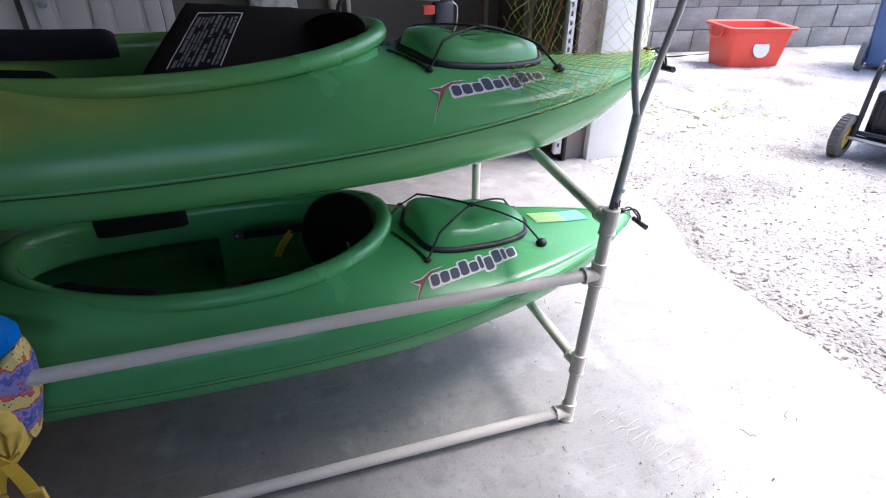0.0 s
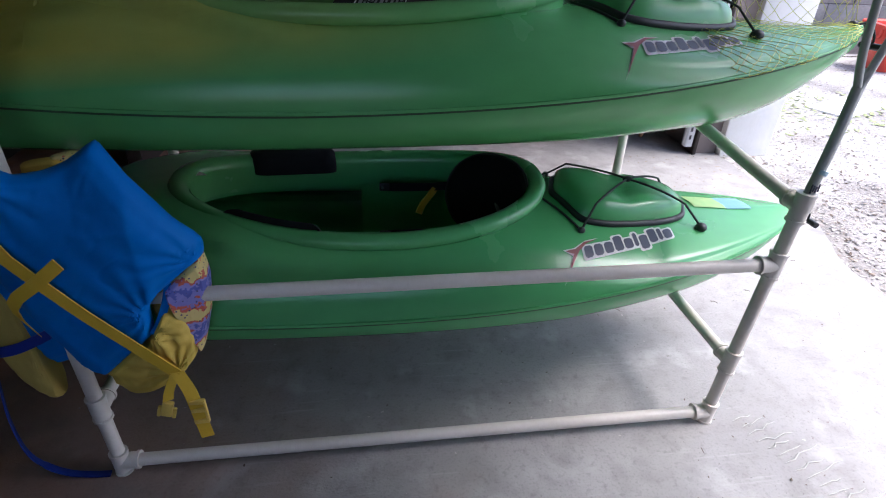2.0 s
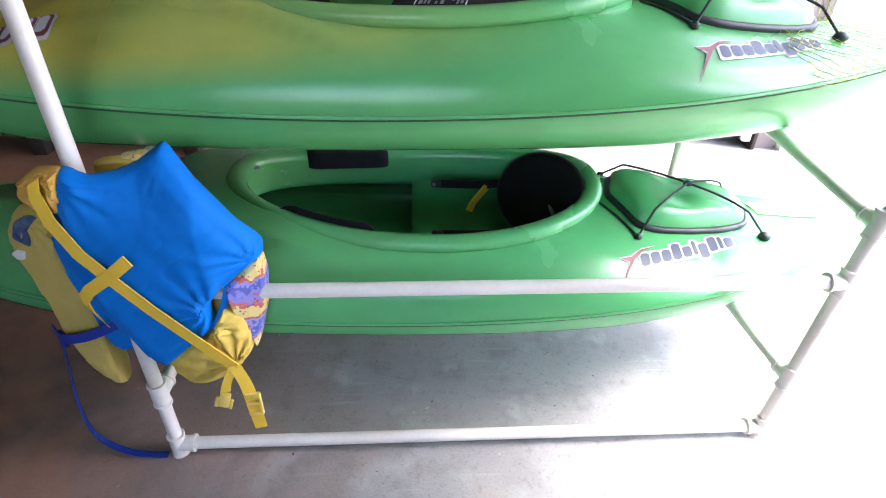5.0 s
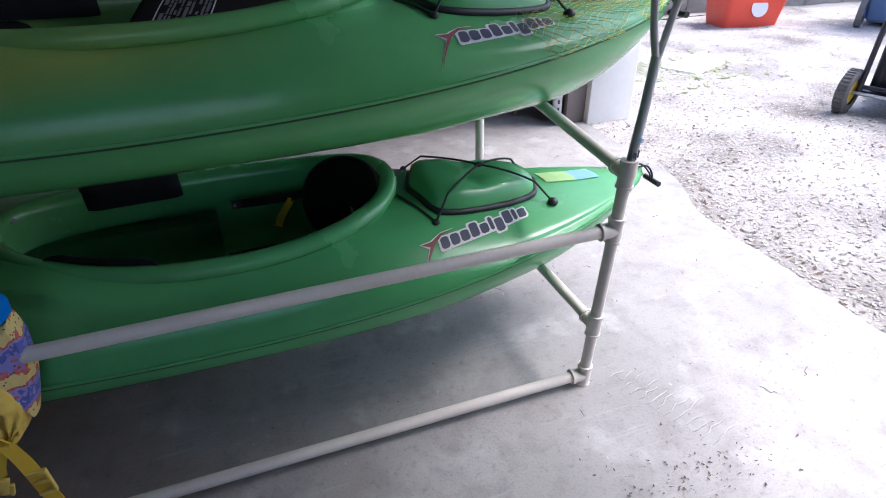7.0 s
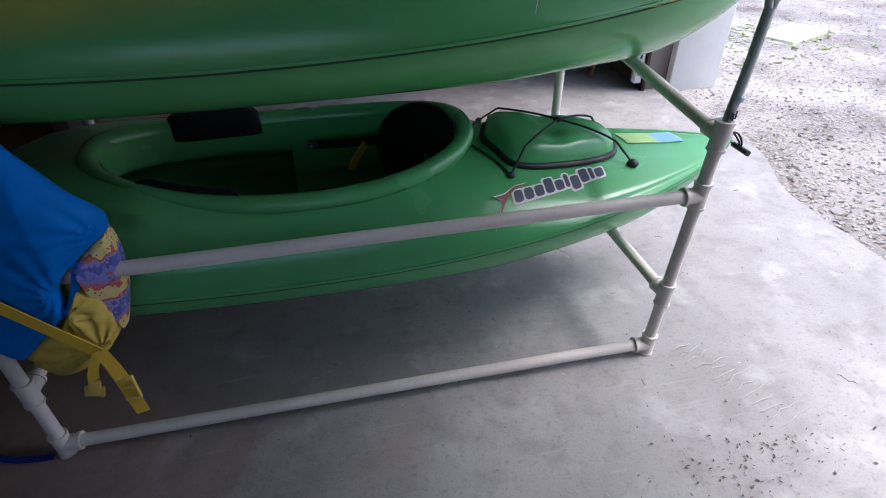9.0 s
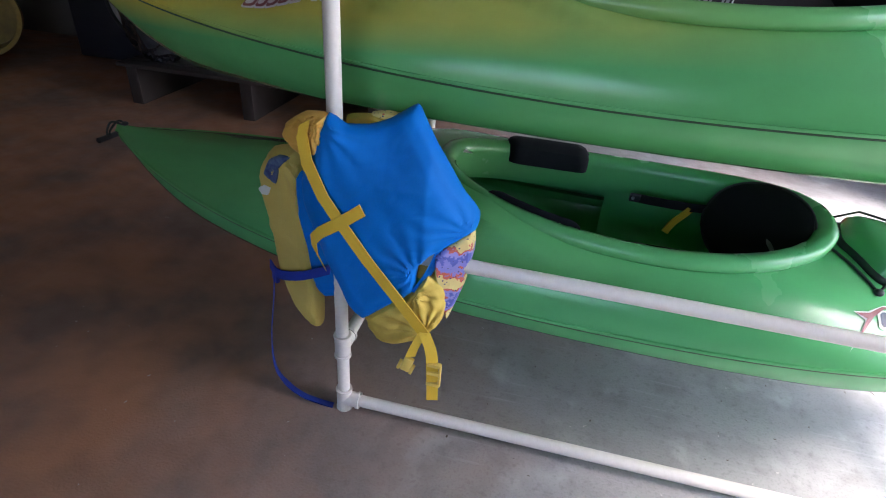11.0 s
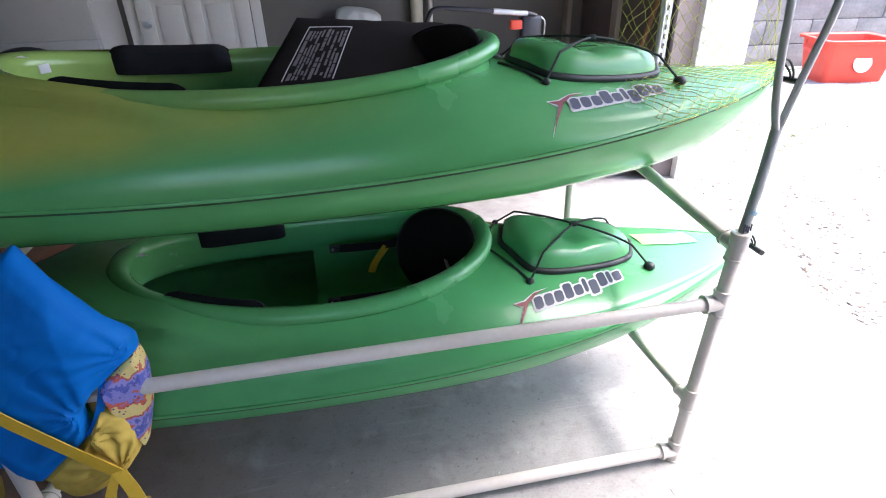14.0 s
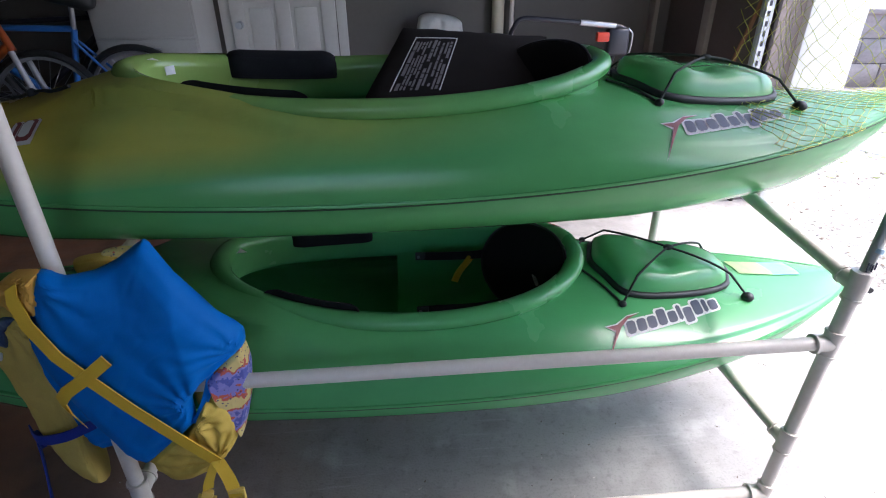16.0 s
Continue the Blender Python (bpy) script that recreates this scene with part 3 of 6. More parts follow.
    def ring_at(scale, lift, flat=0.0):
        pts = []
        for i in range(48):
            t = 2 * math.pi * i / 48
            f = 0.5 + 0.5 * math.copysign(abs(math.cos(t)) ** 0.55, math.cos(t)) * scale
            y = math.copysign(abs(math.sin(t)) ** 0.6, math.sin(t)) * hatch_half(0.5 + (f - 0.5)) * scale
            x = hx0 + (hx1 - hx0) * f
            z = deck_z(x, y)
            # a moulded dip across the lid where the cords cross
            dip = 0.020 * flat * math.exp(-((f - 0.46) / 0.07) ** 2)
            pts.append((x, y, z * (1 - flat) + flat * (crown_z(x) + 0.004) + lift - dip))
        return pts
    bm = bmesh.new()
    tube(bm, ring_at(1.04, 0.006), 0.0098, 8, closed=True)
    part("gasket", bm, BLACK_RUBBER, k, "black rubber hatch gasket", 80)
    bm = bmesh.new()
    lv = [[bm.verts.new(p) for p in ring_at(sc, li, fl)] for sc, li, fl in
          ((1.02, 0.0, 0.0), (1.0, 0.020, 0.12), (0.95, 0.036, 0.32), (0.86, 0.050, 0.55), (0.72, 0.056, 0.75), (0.50, 0.058, 0.88), (0.25, 0.058, 0.92))]
    for a, b in zip(lv, lv[1:]):
        for j in range(48):
            bm.faces.new((a[j], a[(j + 1) % 48], b[(j + 1) % 48], b[j]))
    bm.faces.new(lv[-1])
    part("hatch_lid", bm, GREEN, k, "", 60)
    # bungee cords
    def on(x, y, lift=0.006):
        f = (x - hx0) / (hx1 - hx0)
        inside = 0 < f < 1 and abs(y) < hatch_half(f) * 0.98
        return Vector((x, y, max(deck_z(x, y), (crown_z(x) * 0.8 + deck_z(x, y) * 0.2 + 0.044 + 0.026 * (1 - (y / hatch_half(f)) ** 2)) if inside else -9) + lift))
    mid = (hx0 + 0.22, 0.0)
    ends = [(hx0 + 0.025, -0.192), (hx1 + 0.02, -0.125), (hx0 + 0.025, 0.192), (hx1 + 0.02, 0.125)]
    for e in ends:
        pts = [on(mid[0] + (e[0] - mid[0]) * i / 12, mid[1] + (e[1] - mid[1]) * i / 12) for i in range(13)]
        for _ in range(60):
            pts = [pts[0]] + [max((pts[i - 1] + pts[i + 1]) / 2, pts[i], key=lambda v: v.z) for i in range(1, 12)] + [pts[-1]]
        part("bungee_cord", tube(bmesh.new(), pts, 0.0034, 6), CORD, k, "black elastic cord", 80)
    for s in (-1, 1):
        pts = [on(hx0 + 0.025 - 0.075 * i / 6, s * (0.192 - 0.15 * i / 6), 0.004) for i in range(7)]
        part("bungee_cord", tube(bmesh.new(), pts, 0.0034, 6), CORD, k, "black elastic cord", 80)
    for e, r in zip(ends, (0.011, 0.017, 0.011, 0.017)):
        bm = bmesh.new()
        bmesh.ops.create_uvsphere(bm, u_segments=14, v_segments=9, radius=r, matrix=Matrix.Translation(on(e[0], e[1], 0.006)) @ Matrix.Diagonal((1, 1, 0.8, 1)))
        part("cord_anchor", bm, BLACK_RUBBER, k, "", 80)
    bm = bmesh.new()
    bmesh.ops.create_uvsphere(bm, u_segments=12, v_segments=8, radius=0.012, matrix=Matrix.Translation(on(*mid)) @ Matrix.Diagonal((1.3, 1, 0.7, 1)))
    part("cord_knot", bm, CORD, k, "", 80)
    # foredeck cord
    bm = bmesh.new()
    tube(bm, [(-0.85 + 0.26 * i / 10, 0.06 - 0.02 * i, deck_z(-0.85 + 0.26 * i / 10, 0.06 - 0.02 * i) + 0.006) for i in range(11)], 0.0042, 6)
    part("bungee_cord", bm, CORD, k, "black elastic cord", 80)
    bm = bmesh.new()
    bmesh.ops.create_uvsphere(bm, u_segments=12, v_segments=8, radius=0.012, matrix=Matrix.Translation((-0.74, -0.03, deck_z(-0.74, -0.03) + 0.005)))
    part("cord_anchor", bm, BLACK_RUBBER, k, "", 80)
    # toggles
    for s in (-1, 1):
        handle = part("carry_toggle", cylinder(bmesh.new(), (s * (A + 0.05), -0.045, -0.055), (s * (A + 0.055), 0.04, -0.06), 0.0095, n=12), BLACK_RUBBER, k, "black carry handle on a cord loop")
        bm = bmesh.new()
        tube(bm, curve_points([(s * (A - 0.025), -0.006, 0.002), (s * (A + 0.012), -0.012, 0.006), (s * (A + 0.045), -0.006, -0.03), (s * (A + 0.05), -0.004, -0.055)], 5), 0.0035, 6)
        tube(bm, curve_points([(s * (A - 0.025), 0.006, 0.002), (s * (A + 0.010), 0.014, 0.002), (s * (A + 0.045), 0.008, -0.034), (s * (A + 0.05), 0.004, -0.055)], 5), 0.0035, 6)
        loop = part("cord_loop", bm, CORD, handle, "", 80)
        bm = bmesh.new()
        bmesh.ops.create_uvsphere(bm, u_segments=10, v_segments=7, radius=0.012, matrix=Matrix.Translation((s * (A - 0.03), 0, 0.004)) @ Matrix.Diagonal((1, 1, 0.6, 1)))
        part("cord_anchor", bm, BLACK_RUBBER, k, "", 80)

    # printed marks on the near side: plain shapes
    def patch(name, pts, material, lift, ref, lab=""):
        """A flat shape laid on the near flank; its height runs inwards from the line y = -(ref[0] + ref[1] * x)."""
        bm = bmesh.new()
        vs = [bm.verts.new((px, pz, 0)) for px, pz in pts]
        f = bm.faces.new(vs)
        bmesh.ops.triangulate(bm, faces=[f])
        for _ in range(2):
            bmesh.ops.subdivide_edges(bm, edges=[e for e in bm.edges if e.calc_length() > 0.018], cuts=1, use_grid_fill=True)
        for v in bm.verts:
            px, y = v.co.x, ref[0] + ref[1] * v.co.x - v.co.y * 0.9
            e = 0.004
            gy = (deck_z(px, y - e) - deck_z(px, y + e)) / (2 * e)
            gx = (deck_z(px + e, y) - deck_z(px - e, y)) / (2 * e)
            v.co = Vector((px, -y, deck_z(px, y))) + Vector((-gx, -gy, 1)).normalized() * lift
        return part(name, bm, material, k, lab)
    mark(patch)
    return k


def block_row(x0, z0, rise, widths, h, gap):
    """Rounded upright blocks in a row that climbs: the place of lettering."""
    out, x = [], x0
    for w, tall, drop in widths:
        zb = z0 + rise * (x - x0)
        b = 0.16 * h
        lo, hi = zb - drop * h, zb + h * (1 + tall)
        out.append([(x + b, lo), (x + w - b, lo), (x + w, lo + b), (x + w, hi - b), (x + w - b, hi), (x + b, hi), (x, hi - b), (x, lo + b)])
        x += w + gap
    return out


def grown(pts, d):
    c = (sum(p[0] for p in pts) / len(pts), sum(p[1] for p in pts) / len(pts))
    return [(p[0] + d * math.copysign(1, p[0] - c[0]), p[1] + d * math.copysign(1, p[1] - c[1])) for p in pts]


def stern_mark(x, ref, L=0.285):
    def draw(patch):
        u = L / 9.6
        wide = [(0.82, 0, 0), (0.88, 0, 0), (0.88, 0, 0), (0.88, 0.42, 0), (0.88, 0, 0), (0.42, 0.42, 0), (0.88, 0, 0.4), (0.88, 0.42, 0), (0.42, 0.3, 0), (0.88, 0, 0)]
        rows = block_row(x + 0.055, 0.016, 0.0, [(u * a, b, c) for a, b, c in wide], 0.037, u * 0.16)
        for r in rows:
            patch("lettering_edge", grown(r, 0.006), WHITE_PRINT, 0.0020, ref)
        for r in rows:
            patch("lettering", r, NAVY_PRINT, 0.0032, ref)
        wing = [(x - 0.010, -0.022), (x + 0.014, 0.020), (x + 0.022, 0.036), (x - 0.004, 0.050), (x + 0.030, 0.050), (x + 0.062, 0.068), (x + 0.105, 0.070), (x + 0.066, 0.061), (x + 0.038, 0.040), (x + 0.018, 0.014)]
        patch("emblem_edge", grown(wing, 0.004), WHITE_PRINT, 0.0020, ref)
        patch("emblem", wing, RED_PRINT, 0.0032, ref, "red winged emblem")
    return draw


PINK_PRINT = surface("pink_print", (0.62, 0.42, 0.36), (0.5, 0.32, 0.28), 10, 200, 0.5, bump=0.05)


def bow_mark(x, ref):
    def draw(patch):
        rows = block_row(x, 0, 0, [(0.030, 0, 0), (0.024, 0, 0), (0.028, 0, 0), (0.028, 0.35, 0), (0.028, 0, 0)], 0.042, 0.006)
        rows += block_row(x + 0.19, 0, 0, [(0.016, 0.3, 0), (0.032, 0.3, 0)], 0.042, 0.007)
        for r in rows:
            patch("lettering_edge", grown(r, 0.0060), WHITE_PRINT, 0.0025, ref)
        for r in rows:
            patch("lettering", grown(r, 0.0022), RED_PRINT, 0.0050, ref)
        for r in rows:
            patch("lettering_core", grown(r, -0.0035), WHITE_PRINT, 0.0075, ref)
    return draw


def both(*f):
    return lambda patch: [g(patch) for g in f]


UP = Matrix.Translation((0.55, 0.455, 1.052)) @ pose(0, 0, 0, 0, 0, -0.6)
LOW = Matrix.Translation((0.53, 0.43, 0.532)) @ pose(0, 0, 0, 0, 0.6, -1.6)
CP_UP, CP_LOW = Cockpit(-0.485, 0.60, 0.262), Cockpit(-0.345, 0.60, 0.25)
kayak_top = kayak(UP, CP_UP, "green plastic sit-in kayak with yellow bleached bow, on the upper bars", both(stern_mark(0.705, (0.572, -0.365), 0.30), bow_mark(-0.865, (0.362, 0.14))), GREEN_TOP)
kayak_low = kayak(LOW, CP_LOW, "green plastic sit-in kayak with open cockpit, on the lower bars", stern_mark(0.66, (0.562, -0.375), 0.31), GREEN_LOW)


def seat(k, cp, GREEN):
    """The moulded liner, backrest and straps inside a cockpit."""
    bm = bmesh.new()
    rows = []
    for i in range(13):
        x = 0.11 + 0.46 * i / 12
        row = []
        for j in range(-12, 13):
            q = abs(j) / 12
            y = min(half_width(x) - 0.06, 0.262) * math.sin(math.pi / 2 * q)
            z = max(keel_z(x) + (seam_z(x) - keel_z(x)) * (1 - math.cos(math.pi / 2 * q)) ** 1.1 + 0.016, -0.195 + 0.03 * math.sin(math.pi * i / 12) * -1 * (1 - q))
            row.append((x, math.copysign(y, j) if j else 0, z))
        row = [(x, -0.268, -0.01)] + row + [(x, 0.268, -0.01)]
        rows.append([bm.verts.new(p) for p in row])
    for a, b in zip(rows, rows[1:]):
        for j in range(len(a) - 1):
            bm.faces.new((a[j], a[j + 1], b[j + 1], b[j]))
    low = [bm.verts.new((v.co.x + 0.006, v.co.y * 1.22, v.co.z - 0.045)) for v in rows[0]]
    for j in range(len(low) - 1):
        bm.faces.new((low[j], low[j + 1], rows[0][j + 1], rows[0][j]))
    part("seat_liner", bm, GREEN, k, "moulded green seat liner")
    # backrest: a padded disc, reclined and swung round on its straps
    bm = bmesh.new()
    turn, lean_back = radians(28), radians(35)
    side = Vector((-math.sin(turn), math.cos(turn), 0))
    up = Vector((math.sin(lean_back) * math.cos(turn), math.sin(lean_back) * math.sin(turn), math.cos(lean_back)))
    nrm = up.cross(side).normalized()
    if nrm.x > 0:
        nrm = -nrm
    c = Vector((0.500, 0.025, 0.030))
    angles = [2 * math.pi * i / 40 for i in range(40)]

    def rim_point(t, sc, depth):
        return c + side * (0.165 * sc * math.cos(t)) + up * (0.127 * sc * math.copysign(abs(math.sin(t)) ** 0.9, math.sin(t))) + nrm * (depth + 0.025 * (math.cos(t) * sc) ** 2)
    rings = [[bm.verts.new(rim_point(t, sc, dep)) for t in angles] for sc, dep in ((0.0, 0.014), (0.5, 0.015), (0.82, 0.014), (0.93, 0.010), (0.985, 0.002), (1.0, -0.010), (0.97, -0.024), (0.85, -0.032), (0.5, -0.030), (0.0, -0.028))]
    for a, b in zip(rings, rings[1:]):
        for j in range(40):
            bm.faces.new((a[j], a[(j + 1) % 40], b[(j + 1) % 40], b[j]))
    rest = part("backrest", bm, BLACK_CLOTH, k, "padded black fabric backrest", 70)
    part("piping", tube(bmesh.new(), [rim_point(t, 1.0, 0.000) for t in angles], 0.004, 6, closed=True), BLACK_RUBBER, rest, "", 80)
    bm = bmesh.new()
    for i in range(5):
        box(bm, (-0.004, -0.024 + i * 0.011, -0.004), (0.004, -0.016 + i * 0.011, 0.004), 0, Matrix.Translation(c + nrm * 0.026 - side * 0.085 - up * 0.015))
    part("woven_tag", bm, GREY_PRINT, rest, "small grey woven tag")
    # side straps
    for s in (1, -1):
        bm = bmesh.new()
        ribbon(bm, curve_points([(0.195, s * 0.155, 0.002), (0.26, s * 0.152, 0.002), (0.34, s * 0.150, 0.004), (0.41, s * 0.145, 0.012)], 5), 0.026, (0, 0.25, 1), 0.004)
        strap = part("seat_strap", bm, BLACK_CLOTH, k, "black webbing seat strap")
        bm = box(bmesh.new(), (-0.016, -0.005, -0.013), (0.016, 0.005, 0.013), 0.003, Matrix.Translation((0.188, s * 0.155, 0.002)))
        part("buckle", bm, BLACK_RUBBER, strap)
        part("rivet", cylinder(bmesh.new(), (0.182, s * 0.155 - 0.008, 0.002), (0.182, s * 0.155 - 0.004, 0.002), 0.005, n=10), STEEL, strap)
        bm = bmesh.new()
        ribbon(bm, curve_points([(0.352, s * 0.148, 0.0), (0.335, s * 0.143, -0.022), (0.312, s * 0.138, -0.052), (0.298, s * 0.134, -0.084)], 5), 0.024, (0.8, 0.3, -0.45), 0.004)
        part("pull_tab", bm, YELLOW_WEB, strap, "yellow webbing pull tab")


seat(kayak_top, CP_UP, GREEN_TOP)
seat(kayak_low, CP_LOW, GREEN_LOW)
# lip where the deck laps over the hull
for k in (kayak_top, kayak_low):
    bm = bmesh.new()
    ring = [(x, s) for s in (-1, 1) for x in [A * math.sin(math.pi / 2 * i / 60) * s for i in range(-60, 61)]]
    cols = []
    for x, s in ring:
        w, z = half_width(x), seam_z(x)
        deep = max(0.0005, w - 0.022)
        cols.append([bm.verts.new((x, s * y, h)) for y, h in ((max(0.001, w - 0.004), z + 0.0030), (w + 0.0052, z + 0.0030), (w + 0.0064, z - 0.0002), (w + 0.0056, z - 0.0036), (deep, z - 0.0045), (deep * 0.95, z - 0.0220))])
    for a, b in zip(cols, cols[1:] + cols[:1]):
        for i in range(5):
            bm.faces.new((a[i], a[i + 1], b[i + 1], b[i]))
    part("seam_lip", bm, GREEN_TOP if k is kayak_top else GREEN_LOW, k, "", 28)

# small white decal inside the front of the upper coaming
bm = bmesh.new()
p = CP_UP.outline(math.pi * 0.90, -0.003)
box(bm, (-0.013, -0.0015, -0.011), (0.013, 0.0015, 0.010), 0.001, Matrix.Translation((p.x, p.y, CP_UP.rim_z(p.x) - 0.018)) @ pose(0, 0, 0, 0, 0, 52))
part("decal", bm, WHITE_PRINT, kayak_top, "small white decal")

# sticker on the lower stern deck
bm = bmesh.new()
for x0, x1, mat in ((1.15, 1.26, 0), (1.26, 1.345, 1)):
    V = [[bm.verts.new((x0 + (x1 - x0) * i / 5, -0.018 + 0.09 * j / 5, deck_z(x0 + (x1 - x0) * i / 5, -0.018 + 0.09 * j / 5) + 0.003)) for j in range(6)] for i in range(6)]
    for i in range(5):
        for j in range(5):
            bm.faces.new((V[i][j], V[i + 1][j], V[i + 1][j + 1], V[i][j + 1])).material_index = mat
STICKER_Y = surface("faded_yellow_sticker", (0.44, 0.62, 0.24), (0.24, 0.52, 0.22), 30, 200, 0.5, bump=0.05)
STICKER_B = surface("faded_blue_sticker", (0.18, 0.42, 0.72), (0.36, 0.62, 0.66), 30, 200, 0.5, bump=0.05)
part("sticker", bm, [STICKER_Y, STICKER_B], kayak_low, "faded yellow and blue sticker")

# ---------------------------------------------------------------- things on and in the rack
def sea_print(name):
    """Nylon printed in wavy bands of yellow, red and lilac with small dark marks."""
    m, n, l, p = nodes_of(name)
    tc = n.new("ShaderNodeTexCoord")
    sep = n.new("ShaderNodeSeparateXYZ")
    l.new(tc.outputs["Object"], sep.inputs[0])
    s = n.new("ShaderNodeTexNoise")
    s.inputs["Scale"].default_value, s.inputs["Detail"].default_value = 38, 3
    l.new(tc.outputs["Object"], s.inputs["Vector"])
    k = n.new("ShaderNodeMath")
    k.operation = "MULTIPLY_ADD"
    l.new(sep.outputs["Z"], k.inputs[0])
    k.inputs[1].default_value = 9.0
    l.new(s.outputs["Fac"], k.inputs[2])
    f = n.new("ShaderNodeMath")
    f.operation = "FRACT"
    l.new(k.outputs[0], f.inputs[0])
    r = n.new("ShaderNodeValToRGB")
    r.color_ramp.interpolation = "CONSTANT"
    r.color_ramp.elements[0].color = (0.62, 0.5, 0.18, 1)
    r.color_ramp.elements[1].position, r.color_ramp.elements[1].color = 0.33, (0.5, 0.1, 0.06, 1)
    for pos, col in ((0.44, (0.2, 0.19, 0.48, 1)), (0.66, (0.08, 0.1, 0.36, 1)), (0.78, (0.24, 0.22, 0.5, 1)), (0.9, (0.45, 0.09, 0.06, 1))):
        r.color_ramp.elements.new(pos).color = col
    l.new(f.outputs[0], r.inputs["Fac"])
    v = n.new("ShaderNodeTexVoronoi")
    v.inputs["Scale"].default_value = 95
    l.new(tc.outputs["Object"], v.inputs["Vector"])
    d = n.new("ShaderNodeMath")
    d.operation = "LESS_THAN"
    d.inputs[1].default_value = 0.2
    l.new(v.outputs["Distance"], d.inputs[0])
    c = n.new("ShaderNodeMix")
    c.data_type = "RGBA"
    c.inputs["B"].default_value = (0.06, 0.05, 0.12, 1)
    l.new(r.outputs["Color"], c.inputs["A"]), l.new(d.outputs[0], c.inputs["Factor"])
    l.new(c.outputs["Result"], p.inputs["Base Color"])
    p.inputs["Roughness"].default_value = 0.65
    return m


PRINT = sea_print("printed_nylon")


def puff(bm, outline, y_of, thick, wrinkle=0.006, back=0.35, seed=0.0, gather=None):
    """A padded panel: a smoothed outline in x-z, swollen towards -y. y_of gives the depth of its middle sheet; gather: where folds run to."""
    P = [Vector((x, 0, z)) for x, z in outline]
    k, pts = len(P), []
    for i in range(k):
        a, b, c, d = P[i - 1], P[i], P[(i + 1) % k], P[(i + 2) % k]
        for j in range(9):
            t = j / 9
            s = 0.5 * ((2 * b) + (c - a) * t + (2 * a - 5 * b + 4 * c - d) * t * t + (3 * b - a - 3 * c + d) * t ** 3)
            pts.append(s.lerp(b.lerp(c, t), 0.55))
    c = sum(pts, Vector()) / len(pts)
    rings = []
    inner = [(0.93 - 0.91 * q / 30, 0.84 + 0.16 * min(1, q / 4)) for q in range(31)]
    for sc, h in [(0.06, -back), (0.6, -back), (0.9, -back * 0.7), (0.985, -back * 0.3), (1.0, 0.0), (0.992, 0.35), (0.97, 0.62), (0.95, 0.76)] + inner:
        ring = []
        for p in pts:
            q = c.lerp(p, sc)
            w = noise.noise((q.x * 16 + seed, q.z * 16, seed)) * wrinkle * (0.35 + 0.65 * sc) + abs(noise.noise((q.x * 38, q.z * 30 + seed, 2))) * wrinkle * 0.6 * sc
            crease = 1 - abs(noise.noise((q.x * 9 + q.z * 4 + seed, q.z * 20 - q.x * 9, seed + 4)) * 2)
            w += wrinkle * 0.8 * max(0, crease - 0.72) / 0.28 * (0.3 + 0.7 * sc)
            for gx, gz, amp in gather or ():
                dx, dz = q.x - gx, q.z - gz
                w += amp * math.sin(math.atan2(dz, dx) * 13 + 2 * noise.noise((dx * 12, dz * 12, 1))) * math.exp(-math.hypot(dx, dz) / 0.09) * min(1, math.hypot(dx, dz) / 0.02)
            ring.append(bm.verts.new((q.x, y_of(q.x, q.z) - thick * h + w * (1 if h > 0.3 else 0.3), q.z)))
        rings.append(ring)
    for a, b in zip(rings, rings[1:]):
        for j in range(len(a)):
            bm.faces.new((a[j], a[(j + 1) % len(a)], b[(j + 1) % len(a)], b[j]))
    bm.faces.new(rings[0]), bm.faces.new(rings[-1])
    return bm


def vest_y(x, z):
    """Depth of the hanging vest: wrapped back at both sides, its top right corner leaning away."""
    return -0.036 + 0.85 * max(0, -x) ** 1.3 + 0.5 * max(0, x - 0.22) + 0.35 * max(0, z - 0.75) * min(1, max(0, (x - 0.03) / 0.1))


def back_y(x, z):
    return 0.035 + 0.25 * max(0, -0.08 - x) - 0.22 * max(0, 0.5 - z)


vest = thing("life_vest", Matrix(), "blue and yellow child's life vest hanging on the rack post", "life vest")
bm = puff(bmesh.new(), [(0.004, 0.880), (0.040, 0.862), (0.084, 0.862), (0.121, 0.874), (0.172, 0.906), (0.194, 0.88), (0.242, 0.811), (0.282, 0.752), (0.322, 0.693), (0.320, 0.654), (0.277, 0.624), (0.232, 0.592), (0.205, 0.558),
                        (0.198, 0.490), (0.149, 0.446), (0.079, 0.385), (0.042, 0.417), (0.007, 0.501), (-0.038, 0.594), (-0.070, 0.665), (-0.072, 0.721), (-0.036, 0.808)],
          vest_y, 0.040, 0.0022, gather=((0.31, 0.655, 0.004), (0.21, 0.55, 0.005), (0.0, 0.86, 0.003)))
part("front_panel", bm, BLUE_CLOTH, vest, "bright blue nylon front panel", 60)
bm = puff(bmesh.new(), [(0.079, 0.392), (0.149, 0.452), (0.198, 0.490), (0.231, 0.540), (0.268, 0.512), (0.277, 0.466), (0.264, 0.399), (0.228, 0.362), (0.167, 0.327), (0.109, 0.330)],
          lambda x, z: vest_y(x, z) + 0.004, 0.036, 0.007, seed=3, gather=((0.235, 0.395, 0.007), (0.205, 0.50, 0.004)))
part("lower_panel", bm, YELLOW_CLOTH, vest, "creased yellow nylon lower panel", 60)
bm = puff(bmesh.new(), [(0.240, 0.590), (0.272, 0.622), (0.312, 0.648), (0.318, 0.590), (0.306, 0.500), (0.276, 0.402), (0.262, 0.470), (0.244, 0.530)], lambda x, z: vest_y(x, z) + 0.022, 0.045, 0.003, seed=5)
part("side_panel", bm, PRINT, vest, "printed side panel in lilac, red and yellow", 60)
